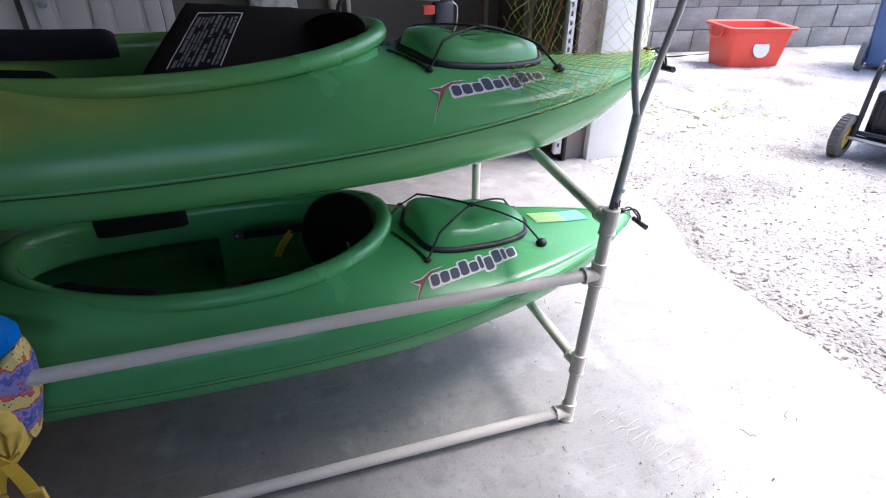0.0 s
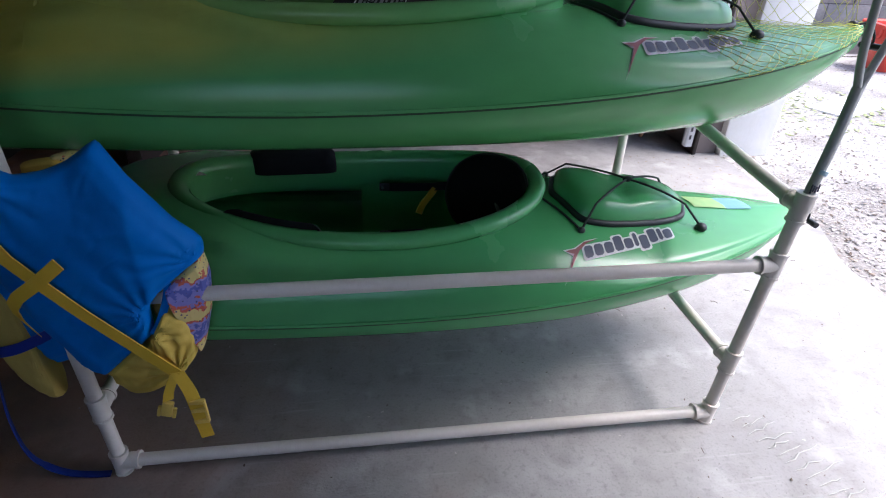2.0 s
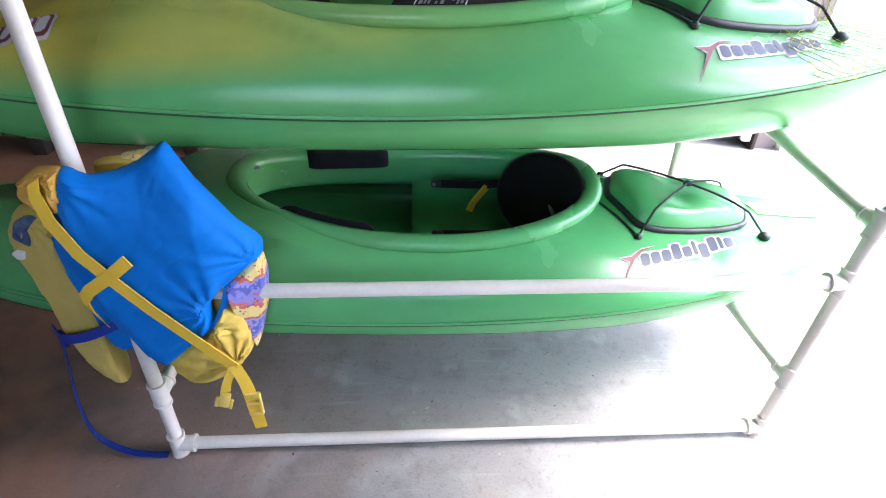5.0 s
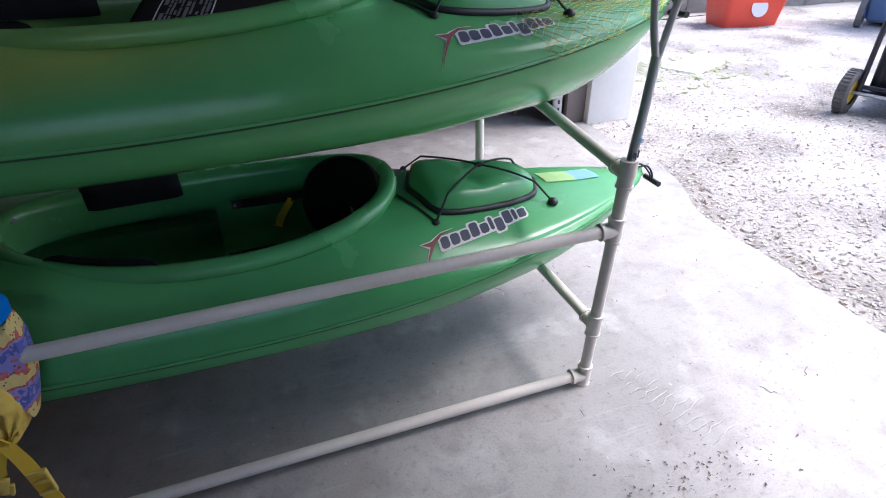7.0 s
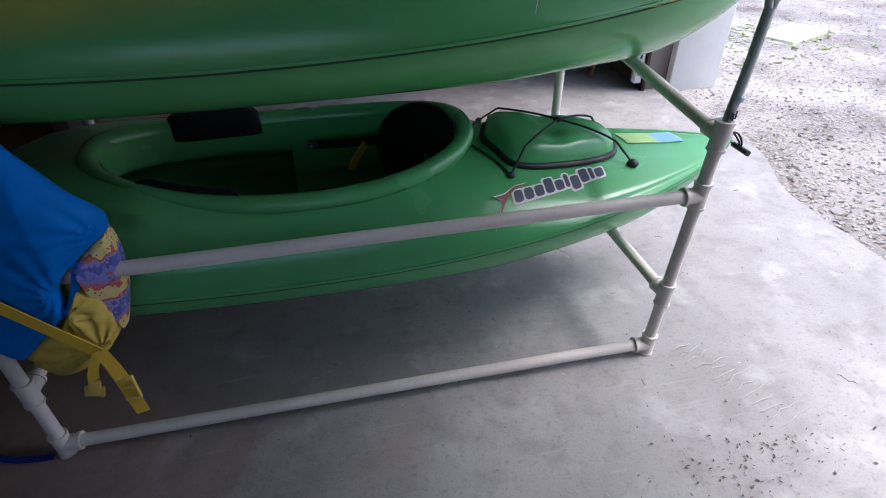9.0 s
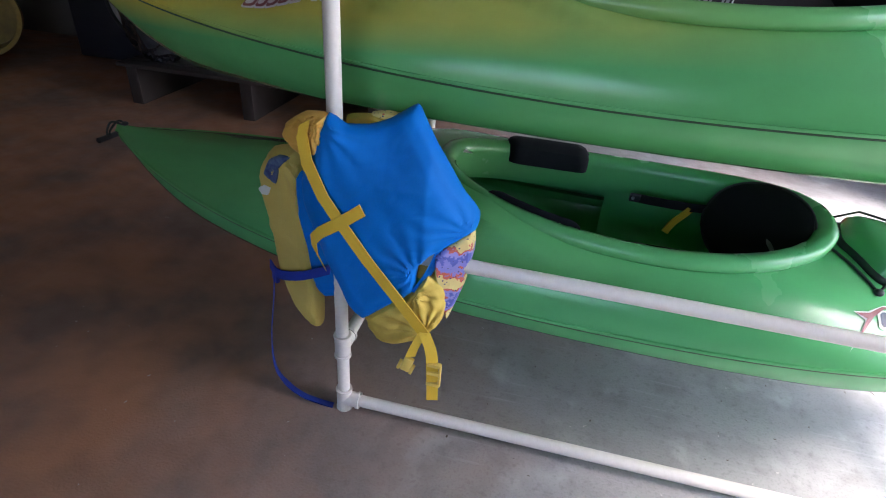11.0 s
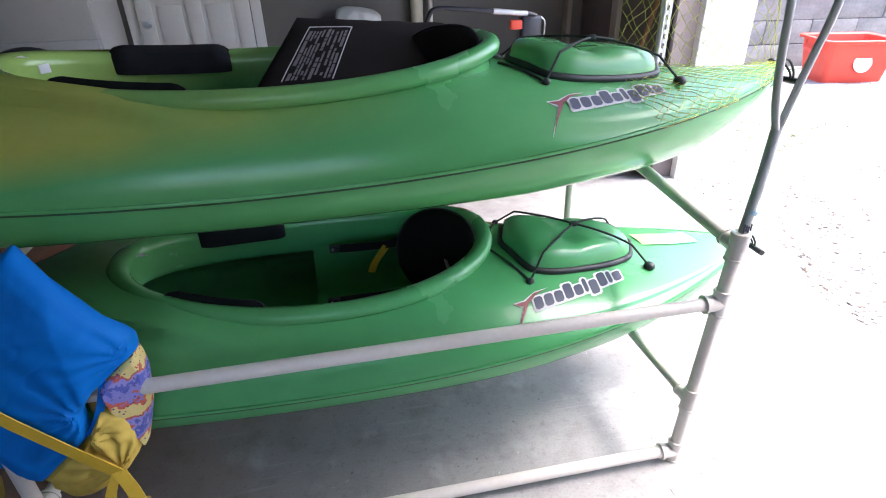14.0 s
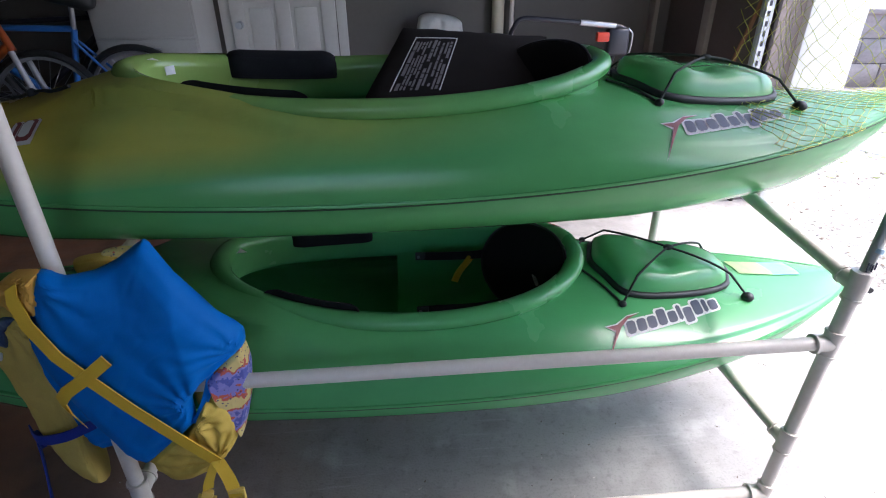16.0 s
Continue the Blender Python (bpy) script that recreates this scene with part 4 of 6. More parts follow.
bm = puff(bmesh.new(), [(0.006, 0.879), (-0.048, 0.873), (-0.100, 0.840), (-0.118, 0.808), (-0.085, 0.782), (-0.044, 0.780), (-0.008, 0.80)], lambda x, z: vest_y(x, z) - 0.004, 0.034, 0.006, seed=7, gather=((-0.02, 0.85, 0.006),))
part("shoulder", bm, ORANGE_CLOTH, vest, "orange-yellow nylon shoulder", 60)
bm = puff(bmesh.new(), [(-0.214, 0.680), (-0.178, 0.745), (-0.118, 0.765), (-0.090, 0.742), (-0.098, 0.648), (-0.078, 0.525), (-0.048, 0.305), (-0.112, 0.335), (-0.169, 0.436), (-0.198, 0.549)], back_y, 0.045, 0.006, back=0.8, seed=9,
          gather=((-0.14, 0.74, 0.006),))
part("back_panel", bm, FADED_YELLOW, vest, "faded yellow nylon back panel", 60)
bm = puff(bmesh.new(), [(-0.100, 0.72), (-0.060, 0.68), (-0.035, 0.56), (0.012, 0.41), (-0.040, 0.385), (-0.070, 0.42), (-0.085, 0.52), (-0.104, 0.62)], lambda x, z: 0.012 + 0.2 * max(0, -x - 0.05), 0.025, 0.004, seed=11)
part("lining", bm, BLUE_CLOTH, vest, "", 60)
bm = puff(bmesh.new(), [(-0.190, 0.690), (-0.172, 0.728), (-0.140, 0.748), (-0.112, 0.748), (-0.138, 0.722), (-0.158, 0.672)], lambda x, z: back_y(x, z) - 0.036, 0.012, 0.003, seed=13)
part("armhole_lining", bm, DARK_PRINT, vest, "dark blue printed lining in the armhole", 60)
bm = puff(bmesh.new(), [(-0.208, 0.650), (-0.190, 0.662), (-0.172, 0.660), (-0.180, 0.640), (-0.200, 0.636)], lambda x, z: back_y(x, z) - 0.042, 0.006, 0.001, seed=14)
part("care_label", bm, WHITE_PRINT, vest, "small white sewn label", 60)
bm = puff(bmesh.new(), [(0.006, 0.800), (0.055, 0.806), (0.115, 0.818), (0.150, 0.836), (0.060, 0.852), (0.0, 0.842)], lambda x, z: 0.075, 0.025, 0.004, seed=15)
part("collar", bm, YELLOW_CLOTH, vest, "yellow collar lining behind the post", 60)
bm = puff(bmesh.new(), [(0.06, 0.838), (0.10, 0.832), (0.145, 0.836), (0.135, 0.858), (0.09, 0.862), (0.055, 0.854)], lambda x, z: 0.080, 0.02, 0.003, seed=16)
part("collar", bm, PRINT, vest, "printed back collar", 60)
bm = puff(bmesh.new(), [(0.192, 0.57), (0.245, 0.612), (0.285, 0.610), (0.270, 0.53), (0.225, 0.48), (0.192, 0.50)], lambda x, z: vest_y(x, z) + 0.048, 0.02, 0.005, seed=17)
part("inner_lining", bm, FADED_YELLOW, vest, "yellow lining seen through the armhole", 60)
bm = ribbon(bmesh.new(), curve_points([(0.250, vest_y(0.25, 0.6) - 0.006, 0.606), (0.236, vest_y(0.23, 0.56) - 0.004, 0.560), (0.214, vest_y(0.2, 0.52) - 0.008, 0.512), (0.200, vest_y(0.2, 0.5) - 0.02, 0.496)], 5), 0.016, (0.8, 0.3, -0.4), 0.004)
part("armhole_binding", bm, BLUE_CLOTH, vest, "blue binding across the armhole")


def front(x, z, lift=0.010):
    return Vector((x, vest_y(x, z) - 0.040 - lift, z))


bm = ribbon(bmesh.new(), [front(*p) for p in ((-0.030, 0.868), (-0.040, 0.838), (-0.031, 0.783), (0.004, 0.715), (0.042, 0.659), (0.101, 0.577), (0.17, 0.492), (0.236, 0.400))], 0.027, (0.85, 0, 0.5), 0.003)
strap = part("strap", bm, YELLOW_WEB, vest, "yellow webbing strap")
part("strap", ribbon(bmesh.new(), [front(*p, 0.013) for p in ((0.092, 0.702), (0.042, 0.662), (-0.004, 0.630), (-0.024, 0.606))] + [Vector((-0.026, vest_y(-0.02, 0.56) - 0.045, 0.575)), Vector((-0.006, vest_y(0, 0.53) - 0.042, 0.535))],
                     0.027, (0.45, 0, -0.85), 0.003), YELLOW_WEB, vest, "yellow webbing cross strap")
part("strap_tail", ribbon(bmesh.new(), curve_points([front(0.238, 0.404, 0.012), (0.262, -0.100, 0.365), (0.270, -0.104, 0.29), (0.272, -0.096, 0.212)], 5), 0.028, (1, 0.25, 0), 0.003), YELLOW_WEB, vest, "loose yellow strap end")
part("strap_tail", ribbon(bmesh.new(), curve_points([front(0.234, 0.402, 0.012), (0.220, -0.100, 0.370), (0.213, -0.104, 0.345)], 5), 0.024, (1, 0.2, 0.2), 0.003), YELLOW_WEB, vest)
bm = bmesh.new()
box(bm, (-0.012, -0.006, -0.026), (0.012, 0.006, 0.016), 0.003, pose(0.208, -0.104, 0.325, 0, 18, 0))
for s in (-1, 1):
    box(bm, (s * 0.016 - 0.004, -0.004, -0.030), (s * 0.016 + 0.004, 0.004, 0.0), 0.002, pose(0.208, -0.104, 0.325, 0, 18, 0))
part("buckle", bm, YELLOW_PLASTIC, vest, "pale yellow plastic side-release buckle")
bm = bmesh.new()
for z in (0.335, 0.31, 0.275):
    box(bm, (0.256, -0.110, z - 0.005), (0.288, -0.098, z + 0.005), 0.002)
box(bm, (0.284, -0.109, 0.27), (0.290, -0.099, 0.34), 0.002)
part("slider", bm, YELLOW_PLASTIC, vest, "yellow plastic strap slider")
bm = ribbon(bmesh.new(), curve_points([(-0.005, -0.045, 0.505), (-0.05, -0.04, 0.480), (-0.10, -0.030, 0.455), (-0.160, -0.012, 0.436), (-0.205, 0.03, 0.430)], 4), 0.028, (0.1, 0, 1), 0.003)
part("belt", bm, NAVY_WEB, vest, "dark blue webbing belt")
bm = box(bmesh.new(), (-0.014, -0.006, -0.020), (0.014, 0.006, 0.020), 0.003, pose(-0.188, 0.022, 0.405, 0, 10, -40))
part("belt_slider", bm, NAVY_WEB, vest)
bm = ribbon(bmesh.new(), curve_points([(-0.190, 0.02, 0.42), (-0.195, 0.012, 0.338), (-0.207, 0.0, 0.217), (-0.208, 0.0, 0.101), (-0.181, 0.0, 0.043), (-0.13, -0.005, 0.012), (-0.07, -0.01, 0.005), (-0.030, -0.012, 0.005)], 6), 0.022,
            [(0.5, -1, 0.1)] * 24 + [(0.2, -1, 0.2)] * 25, 0.003)
part("belt_tail", bm, NAVY_WEB, vest, "loose dark blue strap trailing to the floor")

# the cushion stowed in the upper cockpit
TL, TR, BR, BL = Vector((0.70, 0.715, 1.205)), Vector((1.12, 0.715, 1.172)), Vector((1.02, 0.26, 0.985)), Vector((0.525, 0.24, 0.99))


def on_cushion(u, v, lift=0.0):
    p = TL.lerp(TR, u).lerp(BL.lerp(BR, u), v)
    nrm = (BL - TL).cross(TR - TL).normalized()
    bulge = 0.022 * (max(0, 1 - (2 * u - 1) ** 4) * max(0, 1 - (2 * v - 1) ** 4)) ** 0.6
    return p + nrm * (bulge + lift + 0.003 * noise.noise((u * 7, v * 7, 4)) + 0.0015 * noise.noise((u * 22, v * 22, 8)))


cushion = thing("seat_cushion", Matrix(), "charcoal fabric cushion with a printed label, stowed in the upper cockpit", "cushion")
bm = bmesh.new()
nrm = (BL - TL).cross(TR - TL).normalized()
G = [[bm.verts.new(on_cushion(i / 30, j / 30)) for j in range(31)] for i in range(31)]
B = [[bm.verts.new(on_cushion(i / 30, j / 30) * 0 + TL.lerp(TR, i / 30).lerp(BL.lerp(BR, i / 30), j / 30) - nrm * 0.055) for j in range(31)] for i in range(31)]
for i in range(30):
    for j in range(30):
        bm.faces.new((G[i][j], G[i + 1][j], G[i + 1][j + 1], G[i][j + 1]))
        bm.faces.new((B[i][j], B[i + 1][j], B[i + 1][j + 1], B[i][j + 1]))
for i in range(30):
    for j in (0, 30):
        bm.faces.new((G[i][j], G[i + 1][j], B[i + 1][j], B[i][j]))
        bm.faces.new((G[j][i], G[j][i + 1], B[j][i + 1], B[j][i]))
part("pad", bm, GREY_CLOTH, cushion, "", 50)


def cushion_bar(bm, u0, v0, u1, v1, lift=0.003):
    k = 5
    V = [[bm.verts.new(on_cushion(u0 + (u1 - u0) * i / k, v0 + (v1 - v0) * j / k, lift)) for j in range(k + 1)] for i in range(k + 1)]
    for i in range(k):
        for j in range(k):
            bm.faces.new((V[i][j], V[i + 1][j], V[i + 1][j + 1], V[i][j + 1]))


bm = bmesh.new()
cushion_bar(bm, 0.13, 0.14, 0.40, 0.150), cushion_bar(bm, 0.13, 0.14, 0.137, 0.62), cushion_bar(bm, 0.393, 0.14, 0.40, 0.62)
part("label_border", bm, WHITE_PRINT, cushion, "thin white printed frame")
rng = random.Random(5)
for c, (u, w) in enumerate(((0.15, 0.020), (0.178, 0.012), (0.197, 0.012), (0.216, 0.012), (0.235, 0.012), (0.262, 0.018), (0.288, 0.012), (0.318, 0.014), (0.345, 0.012), (0.365, 0.016))):
    v = 0.17 + rng.random() * 0.03
    while v < 0.60:
        ln = 0.02 + rng.random() * 0.09
        bm = bmesh.new()
        cushion_bar(bm, u, v, u + w, min(0.615, v + ln))
        part("label_line", bm, GREY_PRINT, cushion)
        v += ln + 0.008 + (0.05 if rng.random() < 0.2 else 0)

# landing net standing in the front post, its mesh thrown over the stern
NX = RX + 0.0365  # the mouth of the leaning post
lnet = thing("landing_net", Matrix(), "forked grey metal landing net standing in the rack post", "landing net")
bm = bmesh.new()
tube(bm, curve_points([(NX + 0.001, 0.0, 0.66), (NX + 0.008, 0.001, 0.755), (NX + 0.034, 0.018, 0.87), (NX + 0.060, 0.04, 0.985)], 6), 0.0122, 12)
part("handle", bm, ALU, lnet, "grey metal handle tube", 60)
bm = bmesh.new()
cylinder(bm, (NX + 0.0195, 0.004, 0.797), (NX + 0.0225, 0.005, 0.807), 0.0133, n=14)
part("band", bm, BLUE_BAND, lnet, "pale blue band round the handle", 60)
for k in range(4):
    bm = bmesh.new()
    box(bm, (NX - 0.004 + 0.006 * k, -0.0126, 0.757 + 0.004 * (k % 2)), (NX - 0.001 + 0.006 * k, -0.0105, 0.780 - 0.003 * (k % 3)))
    part("print_line", bm, NAVY_PRINT, lnet)
tube_a = [(NX + 0.0605, 0.04, 0.975), (NX + 0.042, 0.045, 1.056), (NX + 0.028, 0.045, 1.155), (NX + 0.020, 0.045, 1.245), (NX + 0.02, 0.07, 1.45), (NX + 0.03, 0.14, 1.75)]
tube_b = [(NX + 0.062, 0.042, 0.965), (NX + 0.090, 0.045, 1.075), (NX + 0.112, 0.045, 1.16), (NX + 0.132, 0.045, 1.243), (NX + 0.19, 0.07, 1.48), (NX + 0.28, 0.12, 1.75)]
for pts in (tube_a, tube_b):
    part("fork_arm", tube(bmesh.new(), curve_points(pts, 6), 0.0088, 10), ALU, lnet, "", 60)
hoop = [tube_a[-1], (NX + 0.02, 0.3, 1.9), (NX + 0.1, 0.5, 1.98), (NX + 0.3, 0.48, 1.98), (NX + 0.4, 0.28, 1.9), tube_b[-1]]
part("hoop", tube(bmesh.new(), curve_points(hoop, 8), 0.0098, 10), ALU, lnet, "", 60)


def net_surface(u, v):
    """Over the flank of the upper stern, up across the deck and then up to the hoop."""
    x = 0.90 + 0.62 * u + 0.03 * noise.noise((u * 4, v * 4, 2))
    if v < 0.55:
        f = v / 0.55
        w, zs, zk = half_width(min(x, A - 0.01)), seam_z(x), keel_z(min(x, A))
        if f < 0.5:
            g = 1 - f / 0.5
            y, z = w * (1 - 0.12 * g) + 0.006, zs + (max(zk, zs - 0.12) - zs) * g * 0.45
        else:
            y = w * (1 - (f - 0.5) / 0.5)
            z = deck_z(min(x, A - 0.005), y) + 0.006
        p = UP @ Vector((min(x, A + 0.01), -y - 0.003, z))
    else:
        f = (v - 0.55) / 0.45
        base = UP @ Vector((min(x, A + 0.03), 0, deck_z(min(x, A - 0.005), 0) + 0.006))
        top = Vector((NX + 0.05 + 0.33 * u, 0.42, 1.95))
        p = base.lerp(top, f) + Vector((0.09 * noise.noise((u * 3, v * 3, 5)), 0.10 * math.sin(math.pi * f), -0.05 * math.sin(math.pi * f)))
    return p + 0.006 * Vector((noise.noise((u * 30, v * 30, 1)), noise.noise((u * 30, v * 30, 2)), abs(noise.noise((u * 30, v * 30, 3)))))


bm = bmesh.new()
NU, NV = 18, 38
for i in range(-NV, NU + 1):
    for sgn in (1, -1):
        pts = []
        for j in range(NV * 2 + 1):
            v = j / (NV * 2)
            u = (i + (v * NV if sgn > 0 else NV - v * NV)) / NU
            u += 0.030 * noise.noise((i * 1.7, j * 0.4, sgn * 3)) + 0.05 * noise.noise((v * 5, i * 0.11, 9))
            if v > 0.25 + 0.10 * noise.noise((u * 7, 1, 4)) and 0.10 * noise.noise((v * 9, 3, 1)) + 0.06 <= u <= 1:
                pts.append(net_surface(u, v))
            elif pts:
                break
        if len(pts) > 2:
            tube(bm, pts, 0.0008, 3)
part("netting", bm, NET, lnet, "fine yellow-green knotted mesh", 180)

# ---------------------------------------------------------------- along the back of the garage
def panel_door(x0, x1, y, h):
    """A white panelled door in its casing, closed."""
    d = thing("door_1", Matrix(), "closed white panelled wooden door in the back wall", "door", kind="structure")
    w = x1 - x0
    bm = box(bmesh.new(), (x0, y - 0.035, 0.008), (x1, y - 0.012, h))
    part("door_core", bm, DOOR_WHITE, d)
    rails = [0.008, 0.22, 0.50, 0.62, 1.02, 1.14, 1.54, 1.66, h - 0.11, h]
    bm = bmesh.new()
    for sx in (x0, x0 + w / 2 - 0.05, x1 - 0.10):
        box(bm, (sx, y - 0.047, 0.008), (sx + 0.10, y - 0.0355, h), 0.003)
    part("stile", bm, DOOR_WHITE, d)
    bm = bmesh.new()
    for z0, z1 in ((0.008, 0.20), (0.62, 0.76), (1.13, 1.25), (h - 0.12, h)):
        for sx0, sx1 in ((x0 + 0.10, x0 + w / 2 - 0.05), (x0 + w / 2 + 0.05, x1 - 0.10)):
            box(bm, (sx0, y - 0.046, z0), (sx1, y - 0.0355, z1), 0.003)
    part("door_rail", bm, DOOR_WHITE, d)
    for z0, z1 in ((0.24, 0.58), (0.80, 1.09), (1.29, h - 0.16)):
        for sx0, sx1 in ((x0 + 0.13, x0 + w / 2 - 0.08), (x0 + w / 2 + 0.08, x1 - 0.13)):
            part("door_panel", box(bmesh.new(), (sx0, y - 0.043, z0), (sx1, y - 0.0355, z1), 0.006), DOOR_WHITE, d)
    for lo, hi in (((x0 - 0.075, y - 0.025, 0.002), (x0 - 0.006, y - 0.001, h + 0.075)), ((x1 + 0.006, y - 0.025, 0.002), (x1 + 0.075, y - 0.001, h + 0.075)), ((x0 - 0.006, y - 0.025, h + 0.006), (x1 + 0.006, y - 0.001, h + 0.075))):
        part("door_frame", box(bmesh.new(), lo, hi, 0.004), DOOR_WHITE, d)
    bm = bmesh.new()
    lathe(bm, [(0.0, 0.0), (0.026, 0.0), (0.026, 0.006), (0.010, 0.012), (0.010, 0.035), (0.026, 0.048), (0.024, 0.062), (0.0, 0.066)], 18, pose(x0 + 0.06, y - 0.047, 0.98, 90, 0, 0))
    part("door_knob", bm, STEEL, d, "metal door knob")


panel_door(-0.47, 0.27, ROOM_N, 2.03)

CAB = surface("grey_enamel", (0.45, 0.44, 0.42), (0.36, 0.35, 0.33), 2, 50, 0.5, bump=0.05)
cab = thing("cabinet", Matrix(), "tall grey enamelled cabinet beside the white door", "cabinet")
part("body", box(bmesh.new(), (-1.22, 2.92, 0.03), (-0.58, 3.39, 1.75), 0.006), CAB, cab)
for z0, z1 in ((0.06, 0.50), (0.515, 0.94), (0.955, 1.72)):
    f = part("drawer_front", box(bmesh.new(), (-1.205, 2.905, z0), (-0.595, 2.919, z1), 0.005), CAB, cab)
    part("handle", box(bmesh.new(), (-0.98, 2.885, z1 - 0.06), (-0.82, 2.904, z1 - 0.045), 0.004), STEEL, f)

pipe = thing("wall_pipe", Matrix(), "cream plastic pipe standing against the back wall", "pipe")
part("pipe", cylinder(bmesh.new(), (1.44, 3.33, 0.0), (1.46, 3.35, 2.3), 0.045, n=20), surface("cream_plastic", (0.6, 0.55, 0.42), (0.45, 0.4, 0.3), 3, 40, 0.5), pipe)
rod = thing("white_rod", Matrix(), "thin white plastic rod beside the pipe", "rod")
part("rod", cylinder(bmesh.new(), (1.545, 3.32, 0.0), (1.56, 3.36, 2.2), 0.016, n=14), PVC, rod)

towel = thing("printed_bag", Matrix(), "crinkled bright blue plastic bag hanging on the back wall", "bag")
BAG = surface("blue_plastic_bag", (0.02, 0.22, 0.62), (0.25, 0.5, 0.8), 9, 45, 0.3, bump=0.6, depth=0.01)
bm = puff(bmesh.new(), [(1.68, 1.70), (1.88, 1.72), (2.12, 1.70), (2.14, 1.45), (2.13, 1.17), (1.95, 1.15), (1.80, 1.17), (1.66, 1.19), (1.67, 1.45)], lambda x, z: 3.37, 0.045, 0.018, seed=21)
part("bag", bm, BAG, towel, "", 60)
bm = bmesh.new()
for i, w in enumerate((0.05, 0.06, 0.04, 0.06, 0.05, 0.05)):
    box(bm, (1.74 + i * 0.062, 3.304, 1.25), (1.74 + i * 0.062 + w, 3.312, 1.31), 0.004)
part("lettering", bm, RED_PRINT, towel, "red printed band")
bm = bmesh.new()
for i in range(4):
    box(bm, (1.80 + i * 0.055, 3.304, 1.36), (1.84 + i * 0.055, 3.311, 1.385), 0.003)
part("lettering", bm, WHITE_PRINT, towel)
part("hook", tube(bmesh.new(), curve_points([(1.9, 3.40, 1.76), (1.9, 3.35, 1.75), (1.9, 3.345, 1.70)], 4), 0.005, 6), STEEL, towel)

for hx in (1.60, 1.645):
    clip = thing("strap_hook", Matrix(), "black strap end with a metal hook hanging on the wall", "strap", "hanging straps")
    part("strap", ribbon(bmesh.new(), curve_points([(hx, 3.385, 1.75), (hx, 3.38, 1.45), (hx + 0.01, 3.375, 1.22)], 4), 0.025, (1, 0, 0), 0.004), BLACK_CLOTH, clip)
    part("hook", tube(bmesh.new(), curve_points([(hx + 0.01, 3.375, 1.23), (hx + 0.012, 3.37, 1.15), (hx + 0.03, 3.37, 1.13), (hx + 0.035, 3.37, 1.16)], 5), 0.005, 7), BLACK_PAINT, clip)
    part("nail", cylinder(bmesh.new(), (hx, 3.40, 1.75), (hx, 3.37, 1.755), 0.004, n=8), STEEL, clip)

sack = thing("paper_sack", Matrix(), "white paper sack standing by the back wall", "sack")
bm = puff(bmesh.new(), [(0.82, 0.0), (1.18, 0.0), (1.20, 0.5), (1.17, 0.98), (1.02, 1.04), (0.86, 1.02), (0.80, 0.5)], lambda x, z: 3.25, 0.12, 0.02, back=0.8, seed=31)
part("sack", bm, surface("white_paper", (0.6, 0.59, 0.56), (0.45, 0.44, 0.41), 4, 60, 0.8, bump=0.3), sack, "", 60)
bag2 = thing("hanging_glove", Matrix(), "mustard leather work glove hanging on the back wall", "glove")
bm = puff(bmesh.new(), [(0.84, 1.24), (0.90, 1.18), (1.0, 1.16), (1.08, 1.20), (1.10, 1.28), (1.02, 1.34), (0.92, 1.33)], lambda x, z: 3.37, 0.05, 0.012, seed=33)
part("glove", bm, surface("mustard_leather", (0.33, 0.2, 0.04), (0.2, 0.11, 0.03), 9, 60, 0.8, bump=0.3), bag2, "", 60)
part("cord", cylinder(bmesh.new(), (0.99, 3.37, 1.32), (0.99, 3.385, 1.75), 0.004, n=8), CORD, bag2)
part("nail", cylinder(bmesh.new(), (0.99, 3.40, 1.75), (0.99, 3.37, 1.755), 0.004, n=8), STEEL, bag2)

# push cart with a looped steel handle
cart = thing("push_mower", Matrix(), "small walk-behind mower with a black looped handle", "mower")
loop = curve_points([(1.30, 2.55, 0.35), (1.32, 2.30, 0.92), (1.335, 2.20, 1.05), (1.38, 2.19, 1.09), (1.50, 2.19, 1.085), (1.76, 2.19, 1.06), (1.93, 2.19, 1.04), (1.965, 2.2, 1.0), (1.96, 2.30, 0.9), (1.93, 2.55, 0.35)], 6)
part("handle", tube(bmesh.new(), loop, 0.013, 12), BLACK_PAINT, cart, "black tubular handle loop", 60)
part("grip", tube(bmesh.new(), [(1.70, 2.188, 1.066), (1.90, 2.188, 1.045)], 0.016, 12), STEEL, cart, "bright metal sleeve", 60)
part("lever", box(bmesh.new(), (1.80, 2.17, 0.965), (1.90, 2.21, 1.015), 0.008), RED_PLASTIC, cart, "red lever")
part("control_box", box(bmesh.new(), (1.86, 2.165, 0.89), (1.985, 2.235, 1.035), 0.02, seg=3), BLACK_PAINT, cart, "black control box")
part("cable", tube(bmesh.new(), curve_points([(1.98, 2.2, 1.03), (2.02, 2.22, 0.98), (2.0, 2.3, 0.8), (1.8, 2.6, 0.4)], 6), 0.005, 8), STEEL, cart)
part("deck", box(bmesh.new(), (1.28, 2.50, 0.10), (1.95, 3.15, 0.36), 0.05, seg=3), RED_PLASTIC, cart, "red mower deck")
part("engine", box(bmesh.new(), (1.45, 2.65, 0.36), (1.78, 2.98, 0.56), 0.04, seg=3), BLACK_PAINT, cart)
for wx in (1.25, 1.98):
    for wy in (2.56, 3.05):
        bm = bmesh.new()
        lathe(bm, [(0.02, -0.02), (0.085, -0.022), (0.10, -0.012), (0.10, 0.012), (0.085, 0.022), (0.02, 0.02)], 24, pose(wx, wy, 0.10, 0, 90, 0))
        part("wheel", bm, TYRE, cart, "", 50)

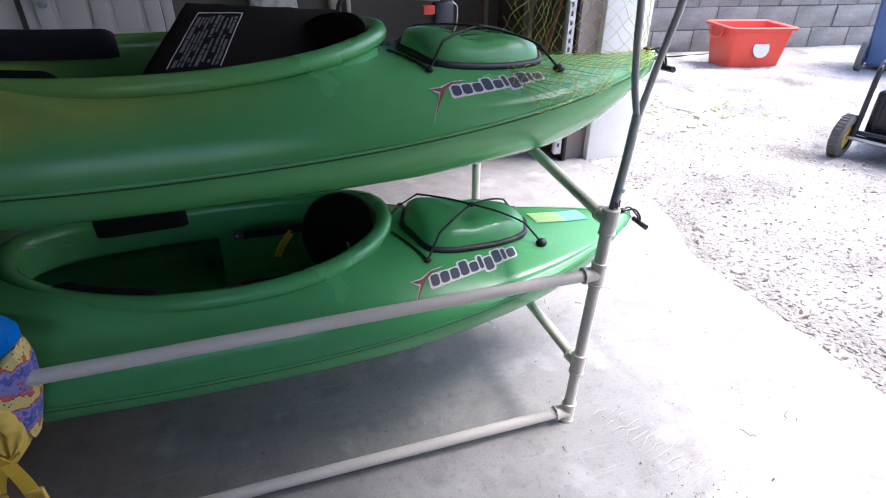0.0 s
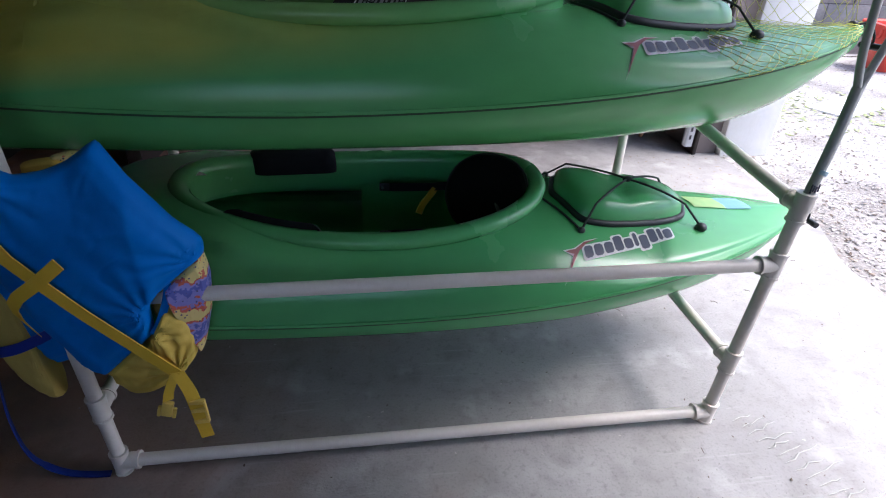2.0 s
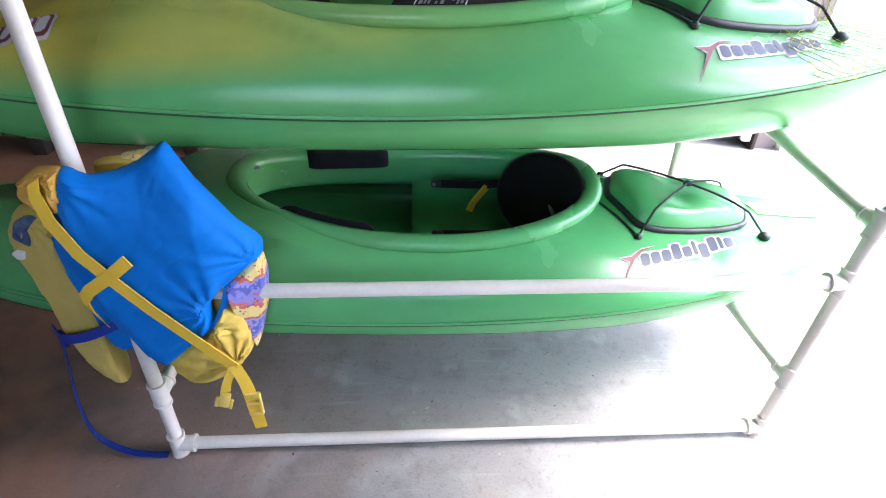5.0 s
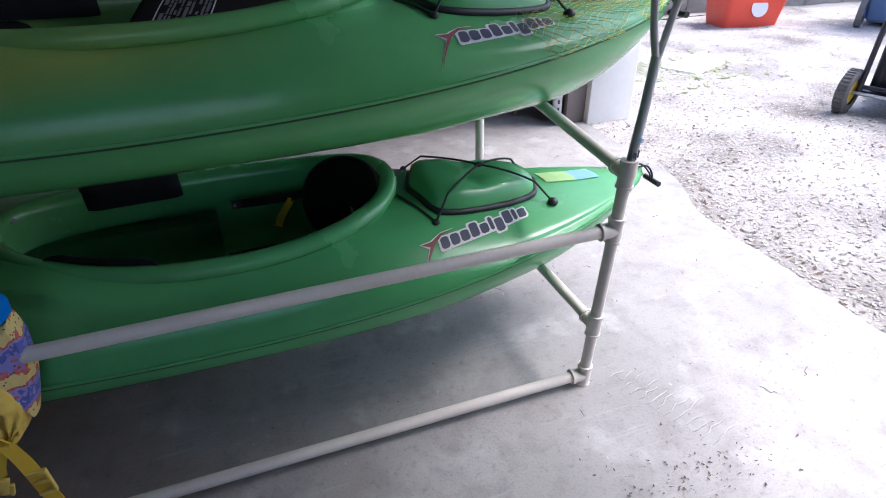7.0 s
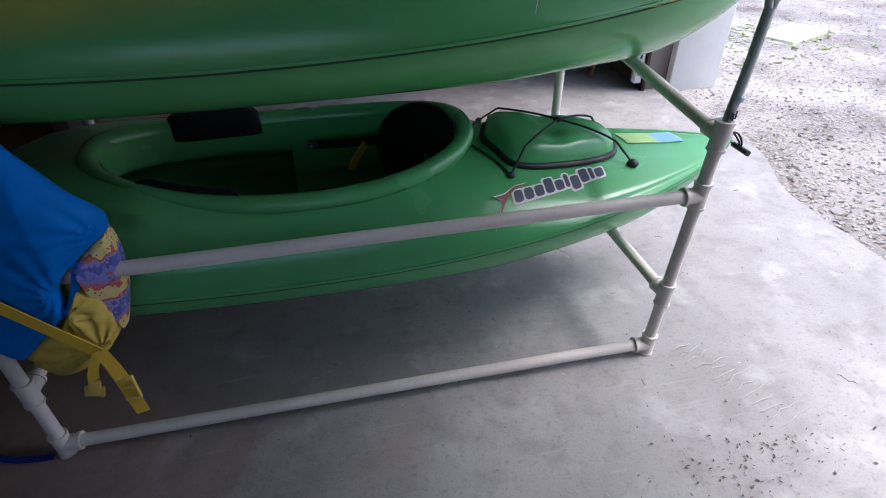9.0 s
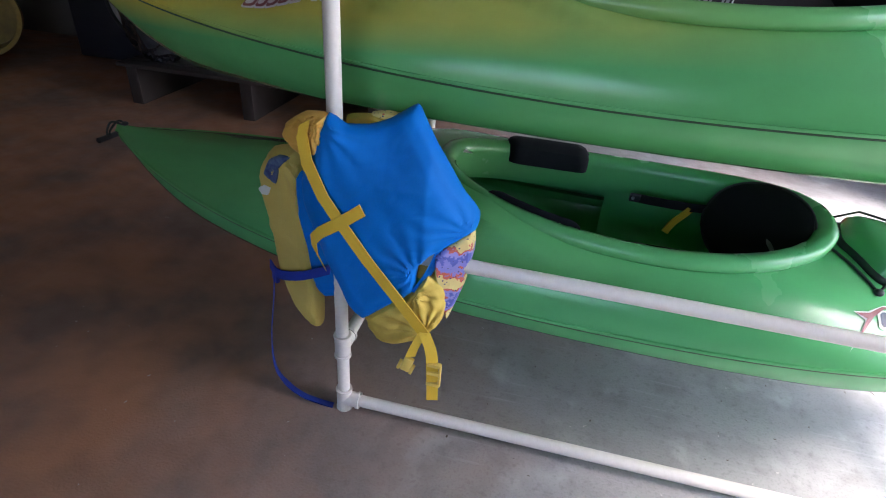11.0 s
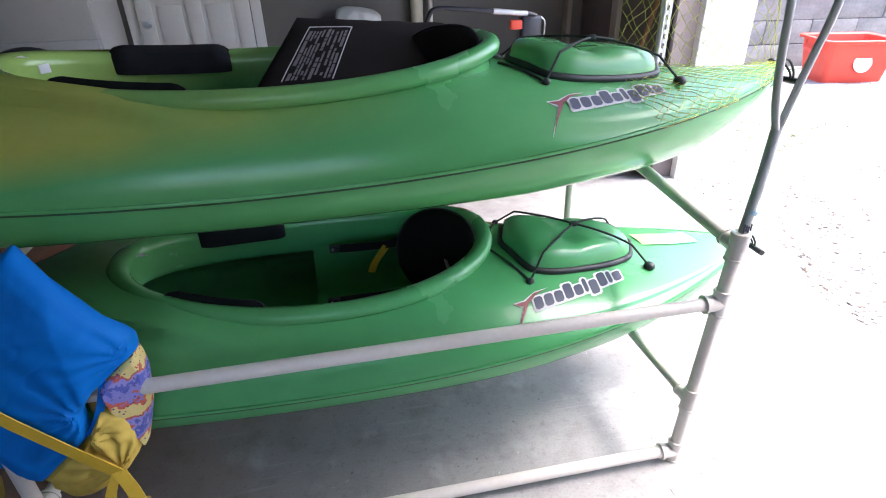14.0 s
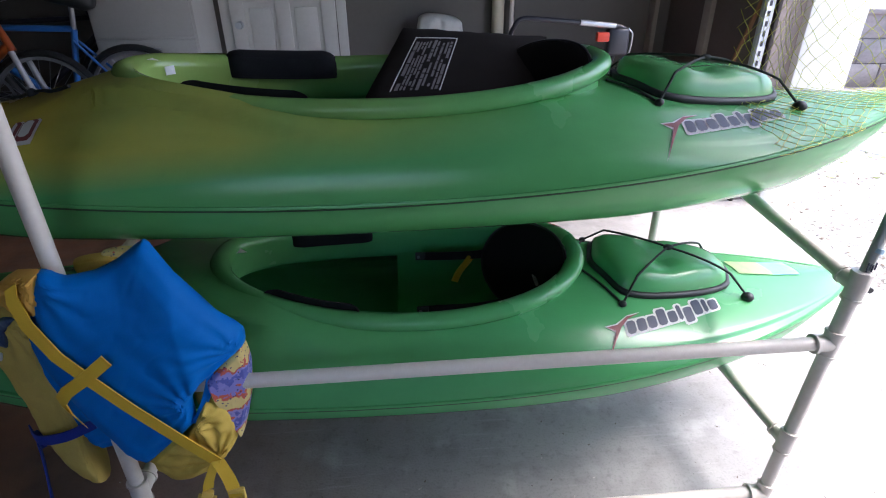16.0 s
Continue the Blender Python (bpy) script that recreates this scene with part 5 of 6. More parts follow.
# doorway hardware on the side wall
tr = thing("door_track", Matrix(), "galvanised overhead door track with punched slots", "door track", kind="structure")
bm = box(bmesh.new(), (2.70, 2.10, 0.05), (2.745, 2.105, 2.2))
box(bm, (2.70, 2.105, 0.05), (2.705, 2.15, 2.2))
part("track", bm, STEEL, tr)
bm = bmesh.new()
for i in range(40):
    box(bm, (2.712, 2.0975, 0.10 + i * 0.052), (2.726, 2.0995, 0.128 + i * 0.052))
part("track_slot", bm, BLACK_PAINT, tr)
bm = box(bmesh.new(), (2.755, 2.085, 0.0), (2.778, 2.20, 2.3), 0.004)
part("door_jamb", bm, DARK_WOOD, tr, "dark timber jamb")
for sx, sy, w, mat in ((2.62, 3.30, 0.10, "pale"), (2.745, 2.75, 0.09, "pale")):
    st = thing("wall_stud", Matrix(), "pale bare timber stud on the side wall", "stud", "side wall studs", "structure")
    part("stud", box(bmesh.new(), (sx, sy, 0.0), (sx + 0.034, sy + w, 2.5), 0.003), surface("pale_timber", (0.34, 0.3, 0.26), (0.24, 0.2, 0.17), 4, 50, 0.75, bump=0.2), st)
stick = thing("broom_handle", Matrix(), "brown wooden pole leaning in the corner", "pole")
part("pole", cylinder(bmesh.new(), (2.55, 2.42, 0.01), (2.755, 2.20, 1.25), 0.014, n=12), surface("brown_pole", (0.26, 0.13, 0.06), (0.18, 0.09, 0.04), 6, 60, 0.6), stick)

# ---------------------------------------------------------------- dark end of the garage
def bicycle(m, frame_mat, label, fork_mat):
    b = thing("bicycle", m, label, "bicycle", "parked bicycles")
    for wx in (0.0, 1.05):
        wh = part("wheel", lathe(bmesh.new(), [(0.315, -0.02), (0.335, -0.018), (0.345, 0.0), (0.335, 0.018), (0.315, 0.02), (0.305, 0.0), (0.315, -0.02)], 48, pose(wx, 0, 0.345, 90, 0, 0)), BLACK_RUBBER, b, "black bicycle tyre", 60)
        part("rim", lathe(bmesh.new(), [(0.288, -0.011), (0.305, -0.012), (0.305, 0.012), (0.288, 0.011), (0.288, -0.011)], 48, pose(wx, 0, 0.345, 90, 0, 0)), STEEL, wh, "", 60)
        bm = bmesh.new()
        for i in range(28):
            a = 2 * math.pi * i / 28
            tube(bm, [(wx + 0.02 * math.cos(a + 1), 0.02 * (-1) ** i, 0.345 + 0.02 * math.sin(a + 1)), (wx + 0.29 * math.cos(a), 0, 0.345 + 0.29 * math.sin(a))], 0.0014, 4)
        part("spoke", bm, STEEL, wh, "", 60)
        part("hub", cylinder(bmesh.new(), (wx, -0.05, 0.345), (wx, 0.05, 0.345), 0.02, n=14), STEEL, wh)
    bb, st, hd = (0.42, 0, 0.30), (0.28, 0, 0.78), (0.88, 0, 0.80)
    for a, c, r in ((bb, (0.92, 0, 0.72), 0.022), (st, hd, 0.018), (bb, st, 0.018), ((0.93, 0, 0.68), (0.86, 0, 0.86), 0.022)):
        part("frame_tube", cylinder(bmesh.new(), a, c, r, n=14), frame_mat, b)
    for s in (-1, 1):
        part("stay", cylinder(bmesh.new(), (0, s * 0.06, 0.345), (0.30, s * 0.02, 0.72), 0.008, n=8), frame_mat, b)
        part("stay", cylinder(bmesh.new(), (0, s * 0.06, 0.345), (0.42, s * 0.03, 0.30), 0.009, n=8), frame_mat, b)
        part("fork_blade", cylinder(bmesh.new(), (0.95, s * 0.055, 0.68), (1.05, s * 0.06, 0.345), 0.016, n=12), fork_mat, b)
        part("crank", cylinder(bmesh.new(), (0.42, s * 0.06, 0.30), (0.42 + s * 0.10, s * 0.07, 0.30 - s * 0.13), 0.010, n=8), BLACK_PAINT, b)
        part("pedal", box(bmesh.new(), (0.42 + s * 0.10 - 0.045, s * 0.12 - 0.04, 0.30 - s * 0.13 - 0.012), (0.42 + s * 0.10 + 0.045, s * 0.12 + 0.04, 0.30 - s * 0.13 + 0.012), 0.004), BLACK_RUBBER, b)
    part("chainring", lathe(bmesh.new(), [(0.03, -0.003), (0.09, -0.003), (0.09, 0.003), (0.03, 0.003)], 30, pose(0.42, -0.045, 0.30, 90, 0, 0)), STEEL, b)
    part("seat_post", cylinder(bmesh.new(), st, (0.25, 0, 0.92), 0.014, n=12), STEEL, b)
    bm = bmesh.new()
    tube(bm, [(0.12, 0, 0.935), (0.18, 0, 0.945), (0.28, 0, 0.94), (0.38, 0, 0.945)], 0.05, 12, taper=[0.045, 0.07, 0.035, 0.014])
    part("saddle", bm, BLACK_RUBBER, b, "black saddle", 70)
    part("handlebar", tube(bmesh.new(), curve_points([(0.80, -0.31, 0.98), (0.84, -0.12, 0.95), (0.86, 0, 0.93), (0.84, 0.12, 0.95), (0.80, 0.31, 0.98)], 6), 0.012, 10), BLACK_PAINT, b, "", 60)
    part("stem", cylinder(bmesh.new(), (0.86, 0, 0.86), (0.86, 0, 0.93), 0.016, n=12), BLACK_PAINT, b)
    return b


ORANGE = surface("orange_paint", (0.42, 0.085, 0.014), (0.3, 0.055, 0.01), 4, 60, 0.35, coat=0.4)
BLUE_BIKE = surface("blue_paint", (0.03, 0.16, 0.5), (0.02, 0.1, 0.35), 4, 60, 0.35, coat=0.4)
SILVER = surface("silver_paint", (0.5, 0.5, 0.52), (0.4, 0.4, 0.42), 4, 60, 0.35, metal=0.4)
pallet = thing("pallet", Matrix(), "weathered timber staging carrying the bicycles", "pallet")
for i in range(9):
    part("board", box(bmesh.new(), (-2.35, 2.0 + i * 0.15, 0.24), (-0.55, 2.12 + i * 0.15, 0.262), 0.003), DARK_WOOD, pallet)
for x in (-2.3, -1.5, -0.66):
    part("bearer", box(bmesh.new(), (x, 2.02, 0.0), (x + 0.08, 3.32, 0.2395), 0.003), DARK_WOOD, pallet)
bicycle(pose(-2.42, 2.45, 0.262, -6, 0, 0) @ Matrix.Identity(4), ORANGE, "orange mountain bicycle standing on the timber staging", SILVER)
bicycle(pose(-0.92, 2.75, 0.262, -6, 0, 180) @ Matrix.Identity(4), BLUE_BIKE, "blue mountain bicycle standing on the timber staging", SILVER)
bicycle(pose(-2.20, 3.05, 0.262, -5, 0, 4) @ Matrix.Identity(4), BLACK_PAINT, "black bicycle standing behind the others", ORANGE)

SHINY_BAG = surface("black_polythene", (0.012, 0.012, 0.014), (0.03, 0.03, 0.034), 6, 40, 0.18, bump=0.5, depth=0.01)
for bx, by, br, bh, sd in ((-2.12, 2.18, 0.20, 0.52, 1), (-1.12, 2.2, 0.19, 0.50, 5)):
    sack = thing("rubbish_bag", pose(bx, by, 0.262), "full black plastic rubbish bag with shiny creases", "rubbish bag", "rubbish bags")
    bm = bmesh.new()
    bmesh.ops.create_icosphere(bm, subdivisions=5, radius=1.0)
    for v in bm.verts:
        n0 = v.co.normalized()
        fold = abs(noise.noise(n0 * 3.2 + Vector((sd, 0, 0)))) * 0.22 + abs(noise.noise(n0 * 8 + Vector((0, sd, 0)))) * 0.10
        k = 1.08 - fold
        z = max(-0.98, n0.z * k) * 0.5 + 0.49
        neck = 1.0 if z < 0.8 else max(0.25, 1 - (z - 0.8) * 3.2)
        v.co = Vector((n0.x * k * br * neck, n0.y * k * br * neck, z * bh))
    part("bag", bm, SHINY_BAG, sack, "", 60)
crate = thing("storage_crate", Matrix(), "black plastic storage crate on the floor", "crate")
part("body", box(bmesh.new(), (-3.45, 2.85, 0.002), (-2.72, 3.35, 0.62), 0.02, seg=3), BLACK_PAINT, crate)
part("lid", box(bmesh.new(), (-3.48, 2.82, 0.621), (-2.69, 3.38, 0.66), 0.012), BLACK_PAINT, crate)
cooler = thing("cooler", Matrix(), "white lidded cooler box standing on a crate", "cooler")
part("body", box(bmesh.new(), (-3.38, 2.87, 0.661), (-2.76, 3.32, 0.70), 0.012), WHITE_PRINT, cooler)
part("lid", box(bmesh.new(), (-3.40, 2.85, 0.701), (-2.74, 3.34, 0.79), 0.025, seg=3), WHITE_PRINT, cooler)
redbox = thing("red_cooler", Matrix(), "red cooler box with a white end standing on the white cooler", "cooler")
part("body", box(bmesh.new(), (-3.05, 2.92, 0.791), (-2.72, 3.30, 1.12), 0.03, seg=3), RED_PLASTIC, redbox)
part("end_panel", box(bmesh.new(), (-3.26, 2.93, 0.791), (-3.052, 3.29, 1.10), 0.03, seg=3), WHITE_PRINT, redbox, "white end panel")
tub = thing("yellow_tub", Matrix(), "dirty yellow curved plastic tub lying on its side", "tub")
bm = bmesh.new()
lathe(bm, [(0.20, -0.22), (0.245, -0.2), (0.27, 0.1), (0.285, 0.24), (0.30, 0.25), (0.30, 0.27), (0.27, 0.262), (0.25, 0.1), (0.225, -0.17), (0.0, -0.18)], 36, pose(-3.98, 2.55, 0.302, 80, 0, 40))
part("tub", bm, surface("dirty_yellow_plastic", (0.26, 0.17, 0.02), (0.1, 0.06, 0.012), 5, 40, 0.6), tub, "", 60)

# ---------------------------------------------------------------- outside
def recycling_bin(m):
    b = thing("recycling_bin", m, "open red plastic recycling bin with a white printed mark", "bin")
    def rect(w, d, z, r, n=5):
        out = []
        for cx, cy, a0 in ((w - r, d - r, 0), (-w + r, d - r, 90), (-w + r, -d + r, 180), (w - r, -d + r, 270)):
            out += [(cx + r * math.cos(radians(a0 + 90 * i / n)), cy + r * math.sin(radians(a0 + 90 * i / n)), z) for i in range(n + 1)]
        return out
    levels = [(0.23, 0.17, 0.0, 0.03), (0.24, 0.18, 0.004, 0.04), (0.285, 0.225, 0.34, 0.045), (0.315, 0.25, 0.345, 0.05), (0.318, 0.253, 0.365, 0.05), (0.30, 0.24, 0.372, 0.045), (0.275, 0.215, 0.36, 0.04), (0.23, 0.17, 0.02, 0.03)]
    bm = bmesh.new()
    L = [[bm.verts.new(p) for p in rect(*lv)] for lv in levels]
    for a, c in zip(L, L[1:]):
        for j in range(len(a)):
            bm.faces.new((a[j], a[(j + 1) % len(a)], c[(j + 1) % len(a)], c[j]))
    bm.faces.new(L[-1]), bm.faces.new(L[0])
    part("tub", bm, RED_PLASTIC, b, "", 50)
    bm = bmesh.new()
    lathe(bm, [(0.0, 0.0), (0.075, 0.0), (0.075, 0.003), (0.0, 0.003)], 28, pose(0.02, -0.2125, 0.19, 82, 0, 0))
    part("printed_mark", bm, WHITE_PRINT, b, "white round printed mark")
    for s in (-1, 1):
        part("grip", tube(bmesh.new(), curve_points([(s * 0.312, -0.10, 0.34), (s * 0.318, -0.085, 0.275), (s * 0.318, 0.085, 0.275), (s * 0.312, 0.10, 0.34)], 6), 0.012, 8), RED_PLASTIC, b, "", 60)
    return b


recycling_bin(pose(6.42, 4.38, ground_height(6.42, 4.38) - 0.012, 0, 0, -16) @ Matrix.Diagonal((1.25, 1.4, 1.3, 1)))


def generator(m):
    g = thing("generator", m, "black and yellow portable generator on wheels", "generator")
    for y in (-0.27, 0.27):
        w = part("wheel", lathe(bmesh.new(), [(0.085, -0.035), (0.12, -0.042), (0.142, -0.03), (0.150, 0.0), (0.142, 0.03), (0.12, 0.042), (0.085, 0.035)], 32, pose(0, y, 0.15, 90, 0, 0)), TYRE, g, "grey rubber tyre", 50)
        part("rim", lathe(bmesh.new(), [(0.0, -0.02), (0.05, -0.03), (0.088, -0.022), (0.088, 0.022), (0.05, 0.03), (0.0, 0.02)], 24, pose(0, y, 0.15, 90, 0, 0)), YELLOW_PAINT, w, "yellow wheel rim", 50)
        bm = bmesh.new()
        for i in range(36):
            a = 2 * math.pi * i / 36
            box(bm, (-0.005, y - 0.03, 0.1485), (0.005, y + 0.03, 0.1535), 0, pose(0, 0, 0.15) @ Matrix.Rotation(a, 4, "Y") @ pose(0, 0, 0.0) @ Matrix.Translation((0, 0, 0)))
        part("tread", bm, TYRE, w)
        part("frame_tube", tube(bmesh.new(), curve_points([(0.02, y * 0.8, 0.14), (0.03, y * 0.8, 0.20), (0.06, y * 0.8, 0.55), (0.09, y * 0.8, 0.62), (0.18, y * 0.8, 0.65), (0.58, y * 0.8, 0.65), (0.66, y * 0.8, 0.60), (0.68, y * 0.8, 0.2), (0.64, y * 0.8, 0.13), (0.1, y * 0.8, 0.13)], 5), 0.018, 10), BLACK_PAINT, g, "black tubular frame", 60)
    for x, z in ((0.03, 0.19), (0.66, 0.19), (0.10, 0.635), (0.64, 0.62)):
        part("cross_tube", cylinder(bmesh.new(), (x, -0.216, z), (x, 0.216, z), 0.016, n=12), BLACK_PAINT, g)
    part("axle", cylinder(bmesh.new(), (0, -0.30, 0.15), (0, 0.30, 0.15), 0.012, n=10), STEEL, g)
    part("tray", box(bmesh.new(), (0.04, -0.21, 0.14), (0.66, 0.21, 0.165), 0.006), BLACK_PAINT, g)
    part("muffler_box", box(bmesh.new(), (0.10, -0.19, 0.166), (0.26, 0.19, 0.47), 0.025, seg=3), BLACK_PAINT, g, "black ribbed engine housing")
    for i in range(5):
        part("rib", box(bmesh.new(), (0.094, -0.15 + i * 0.07, 0.20), (0.0995, -0.12 + i * 0.07, 0.43), 0.002), BLACK_RUBBER, g)
    part("engine", box(bmesh.new(), (0.27, -0.17, 0.166), (0.60, 0.17, 0.44), 0.03, seg=3), BLACK_PAINT, g)
    part("recoil_cover", lathe(bmesh.new(), [(0.0, 0.05), (0.05, 0.052), (0.10, 0.04), (0.115, 0.0)], 28, pose(0.33, -0.175, 0.31, 90, 0, 0)), YELLOW_PAINT, g, "yellow recoil starter cover")
    part("fuel_tank", box(bmesh.new(), (0.14, -0.19, 0.475), (0.60, 0.19, 0.62), 0.045, seg=4), YELLOW_PAINT, g, "yellow fuel tank")
    part("fuel_cap", cylinder(bmesh.new(), (0.36, 0, 0.615), (0.36, 0, 0.645), 0.035, n=18), BLACK_RUBBER, g)
    part("filler_neck", cylinder(bmesh.new(), (0.16, -0.1, 0.47), (0.20, -0.1, 0.50), 0.02, n=12), BLACK_RUBBER, g)
    return g


generator(pose(4.78, 1.36, ground_height(4.78, 1.36) - 0.008, 0, 0, 20))

wb = thing("wheelie_bin", pose(7.75, 3.55, -0.01, 0, 0, 30), "dark blue wheeled rubbish bin", "bin")
bm = bmesh.new()
for a in ((0.0,),):
    vs = [bm.verts.new(v) for v in ((-0.22, -0.24, 0.06), (0.22, -0.24, 0.06), (0.22, 0.24, 0.06), (-0.22, 0.24, 0.06), (-0.28, -0.29, 0.95), (0.28, -0.29, 0.95), (0.28, 0.29, 0.95), (-0.28, 0.29, 0.95))]
    for q in ((0, 1, 2, 3), (4, 5, 6, 7), (0, 1, 5, 4), (1, 2, 6, 5), (2, 3, 7, 6), (3, 0, 4, 7)):
        bm.faces.new([vs[i] for i in q])
    bmesh.ops.bevel(bm, geom=bm.edges[:], offset=0.03, segments=3, affect="EDGES")
part("body", bm, BLUE_PLASTIC, wb)
part("lid", box(bmesh.new(), (-0.30, -0.31, 0.955), (0.30, 0.31, 1.0), 0.02, seg=3), BLUE_PLASTIC, wb)
for y in (-0.27, 0.27):
    w = part("wheel", lathe(bmesh.new(), [(0.125, -0.03), (0.15, -0.03), (0.155, 0.0), (0.15, 0.03), (0.125, 0.03), (0.125, -0.03)], 30, pose(-0.26, y, 0.16, 90, 0, 0)), TYRE, wb, "grey tyre", 60)
    for i in range(8):
        a = 2 * math.pi * i / 8
        part("spoke", cylinder(bmesh.new(), (-0.26, y, 0.16), (-0.26 + 0.13 * math.cos(a), y, 0.16 + 0.13 * math.sin(a)), 0.011, n=6), BLUE_PLASTIC, w)
    part("hub", cylinder(bmesh.new(), (-0.26, y - 0.035, 0.16), (-0.26, y + 0.035, 0.16), 0.03, n=14), BLUE_PLASTIC, w)

# rear boundary wall of weathered blocks
bw = thing("block_wall", pose(4.2, 5.62, 0, 0, 0, -9), "low weathered grey concrete block wall, stained dark", "wall", kind="structure")
part("mortar_core", box(bmesh.new(), (-0.02, 0.012, -0.05), (6.85, 0.168, 0.79)), surface("dark_mortar", (0.12, 0.115, 0.11), (0.07, 0.068, 0.065), 5, 40, 0.95), bw)
block_meshes = []
for v in range(4):
    bm = box(bmesh.new(), (0.006, 0, 0.006), (0.574, 0.18, 0.276), 0.009)
    rr = random.Random(v)
    for vert in bm.verts:
        vert.co += Vector((rr.uniform(-1, 1), rr.uniform(-1, 1), rr.uniform(-1, 1))) * 0.003
    ob = mesh_object("block", bm, BLOCK)
    block_meshes.append(ob.data)
    bpy.data.objects.remove(ob)
rr = random.Random(3)
for row in range(3):
    for i in range(12):
        ob = new("block", rr.choice(block_meshes))
        ob.parent = bw
        ob.location = (i * 0.58 + (0.29 if row % 2 else 0) - 0.1, rr.uniform(-0.006, 0.006), row * 0.28 - 0.03)
part("coping", box(bmesh.new(), (-0.1, -0.03, 0.79), (6.9, 0.21, 0.85), 0.01), BLOCK, bw, "flat weathered coping")

# flat pale stone lying outside
st = thing("paving_stone", pose(4.65, 3.05, ground_height(4.65, 3.05) - 0.01, 0, 0, 25), "flat pale stone slab lying on the ground", "stone")
part("stone", box(bmesh.new(), (-0.3, -0.16, 0.0), (0.3, 0.16, 0.045), 0.015), PIER_WHITE, st)

# dry leaves and chips
def scatter(name, n, region, mat, seed, label, size, zf):
    rr = random.Random(seed)
    verts, faces = [], []
    for _ in range(n):
        x, y = region(rr)
        z = zf(x, y) + 0.003
        a, s = rr.uniform(0, 6.28), size * rr.uniform(0.4, 1.5)
        c, sn = math.cos(a), math.sin(a)
        w, t = s * rr.uniform(0.25, 0.55), rr.uniform(0.05, 0.5) * s
        k = len(verts)
        for u, v, h in ((-1, 0, t * 0.6), (-0.2, 1, 0), (0.6, 0.8, t * 0.3), (1, 0, t), (0.4, -0.9, 0), (-0.4, -0.8, t * 0.2)):
            verts.append((x + u * s * c - v * w * sn, y + u * s * sn + v * w * c, z + h))
        faces.append((k, k + 1, k + 2, k + 3, k + 4, k + 5))
    me = bpy.data.meshes.new(name)
    me.from_pydata(verts, [], faces)
    me.materials.append(mat)
    return tagged(new(name, me), label, "litter", kind="stuff")


GRASS = surface("dry_grass", (0.30, 0.34, 0.16), (0.2, 0.24, 0.1), 5, 60, 0.8)
PALE_LEAF = surface("bleached_leaf", (0.52, 0.49, 0.45), (0.36, 0.32, 0.29), 5, 60, 0.8, bump=0.2)
GREY_CHIP = surface("grey_chip", (0.22, 0.21, 0.20), (0.11, 0.105, 0.10), 5, 60, 0.9, bump=0.2)
DARK_LEAF = surface("brown_leaf", (0.12, 0.085, 0.06), (0.07, 0.05, 0.035), 5, 60, 0.85, bump=0.2)
outside = lambda rr: (2.76 + 5.5 * rr.random() ** 1.5, -1.5 + 6.4 * rr.random())
scatter("leaf_litter", 14000, outside, PALE_LEAF, 1, "bleached dry leaves strewn over the ground", 0.0095, ground_height)
scatter("leaf_litter", 6000, outside, LEAF, 2, "brown dry leaves strewn over the ground", 0.009, ground_height)
scatter("leaf_litter", 2600, outside, DARK_LEAF, 3, "dark rotted leaf scraps on the ground", 0.012, ground_height)
scatter("leaf_litter", 9000, outside, GREY_CHIP, 12, "grey dusty chips and gravel on the ground", 0.010, ground_height)
scatter("leaf_litter", 170, lambda rr: (2.2 + 0.8 * rr.random() ** 0.7, 1.2 + 0.9 * rr.random()), LEAF, 4, "leaf scraps blown against the doorway", 0.008, lambda x, y: 0.002)
scatter("floor_grit", 260, lambda rr: (0.2 + 2.5 * rr.random() ** 0.7, -0.9 + 2.9 * rr.random()), DARK_LEAF, 6, "small dark scraps on the concrete floor", 0.0042, lambda x, y: 0.0005)
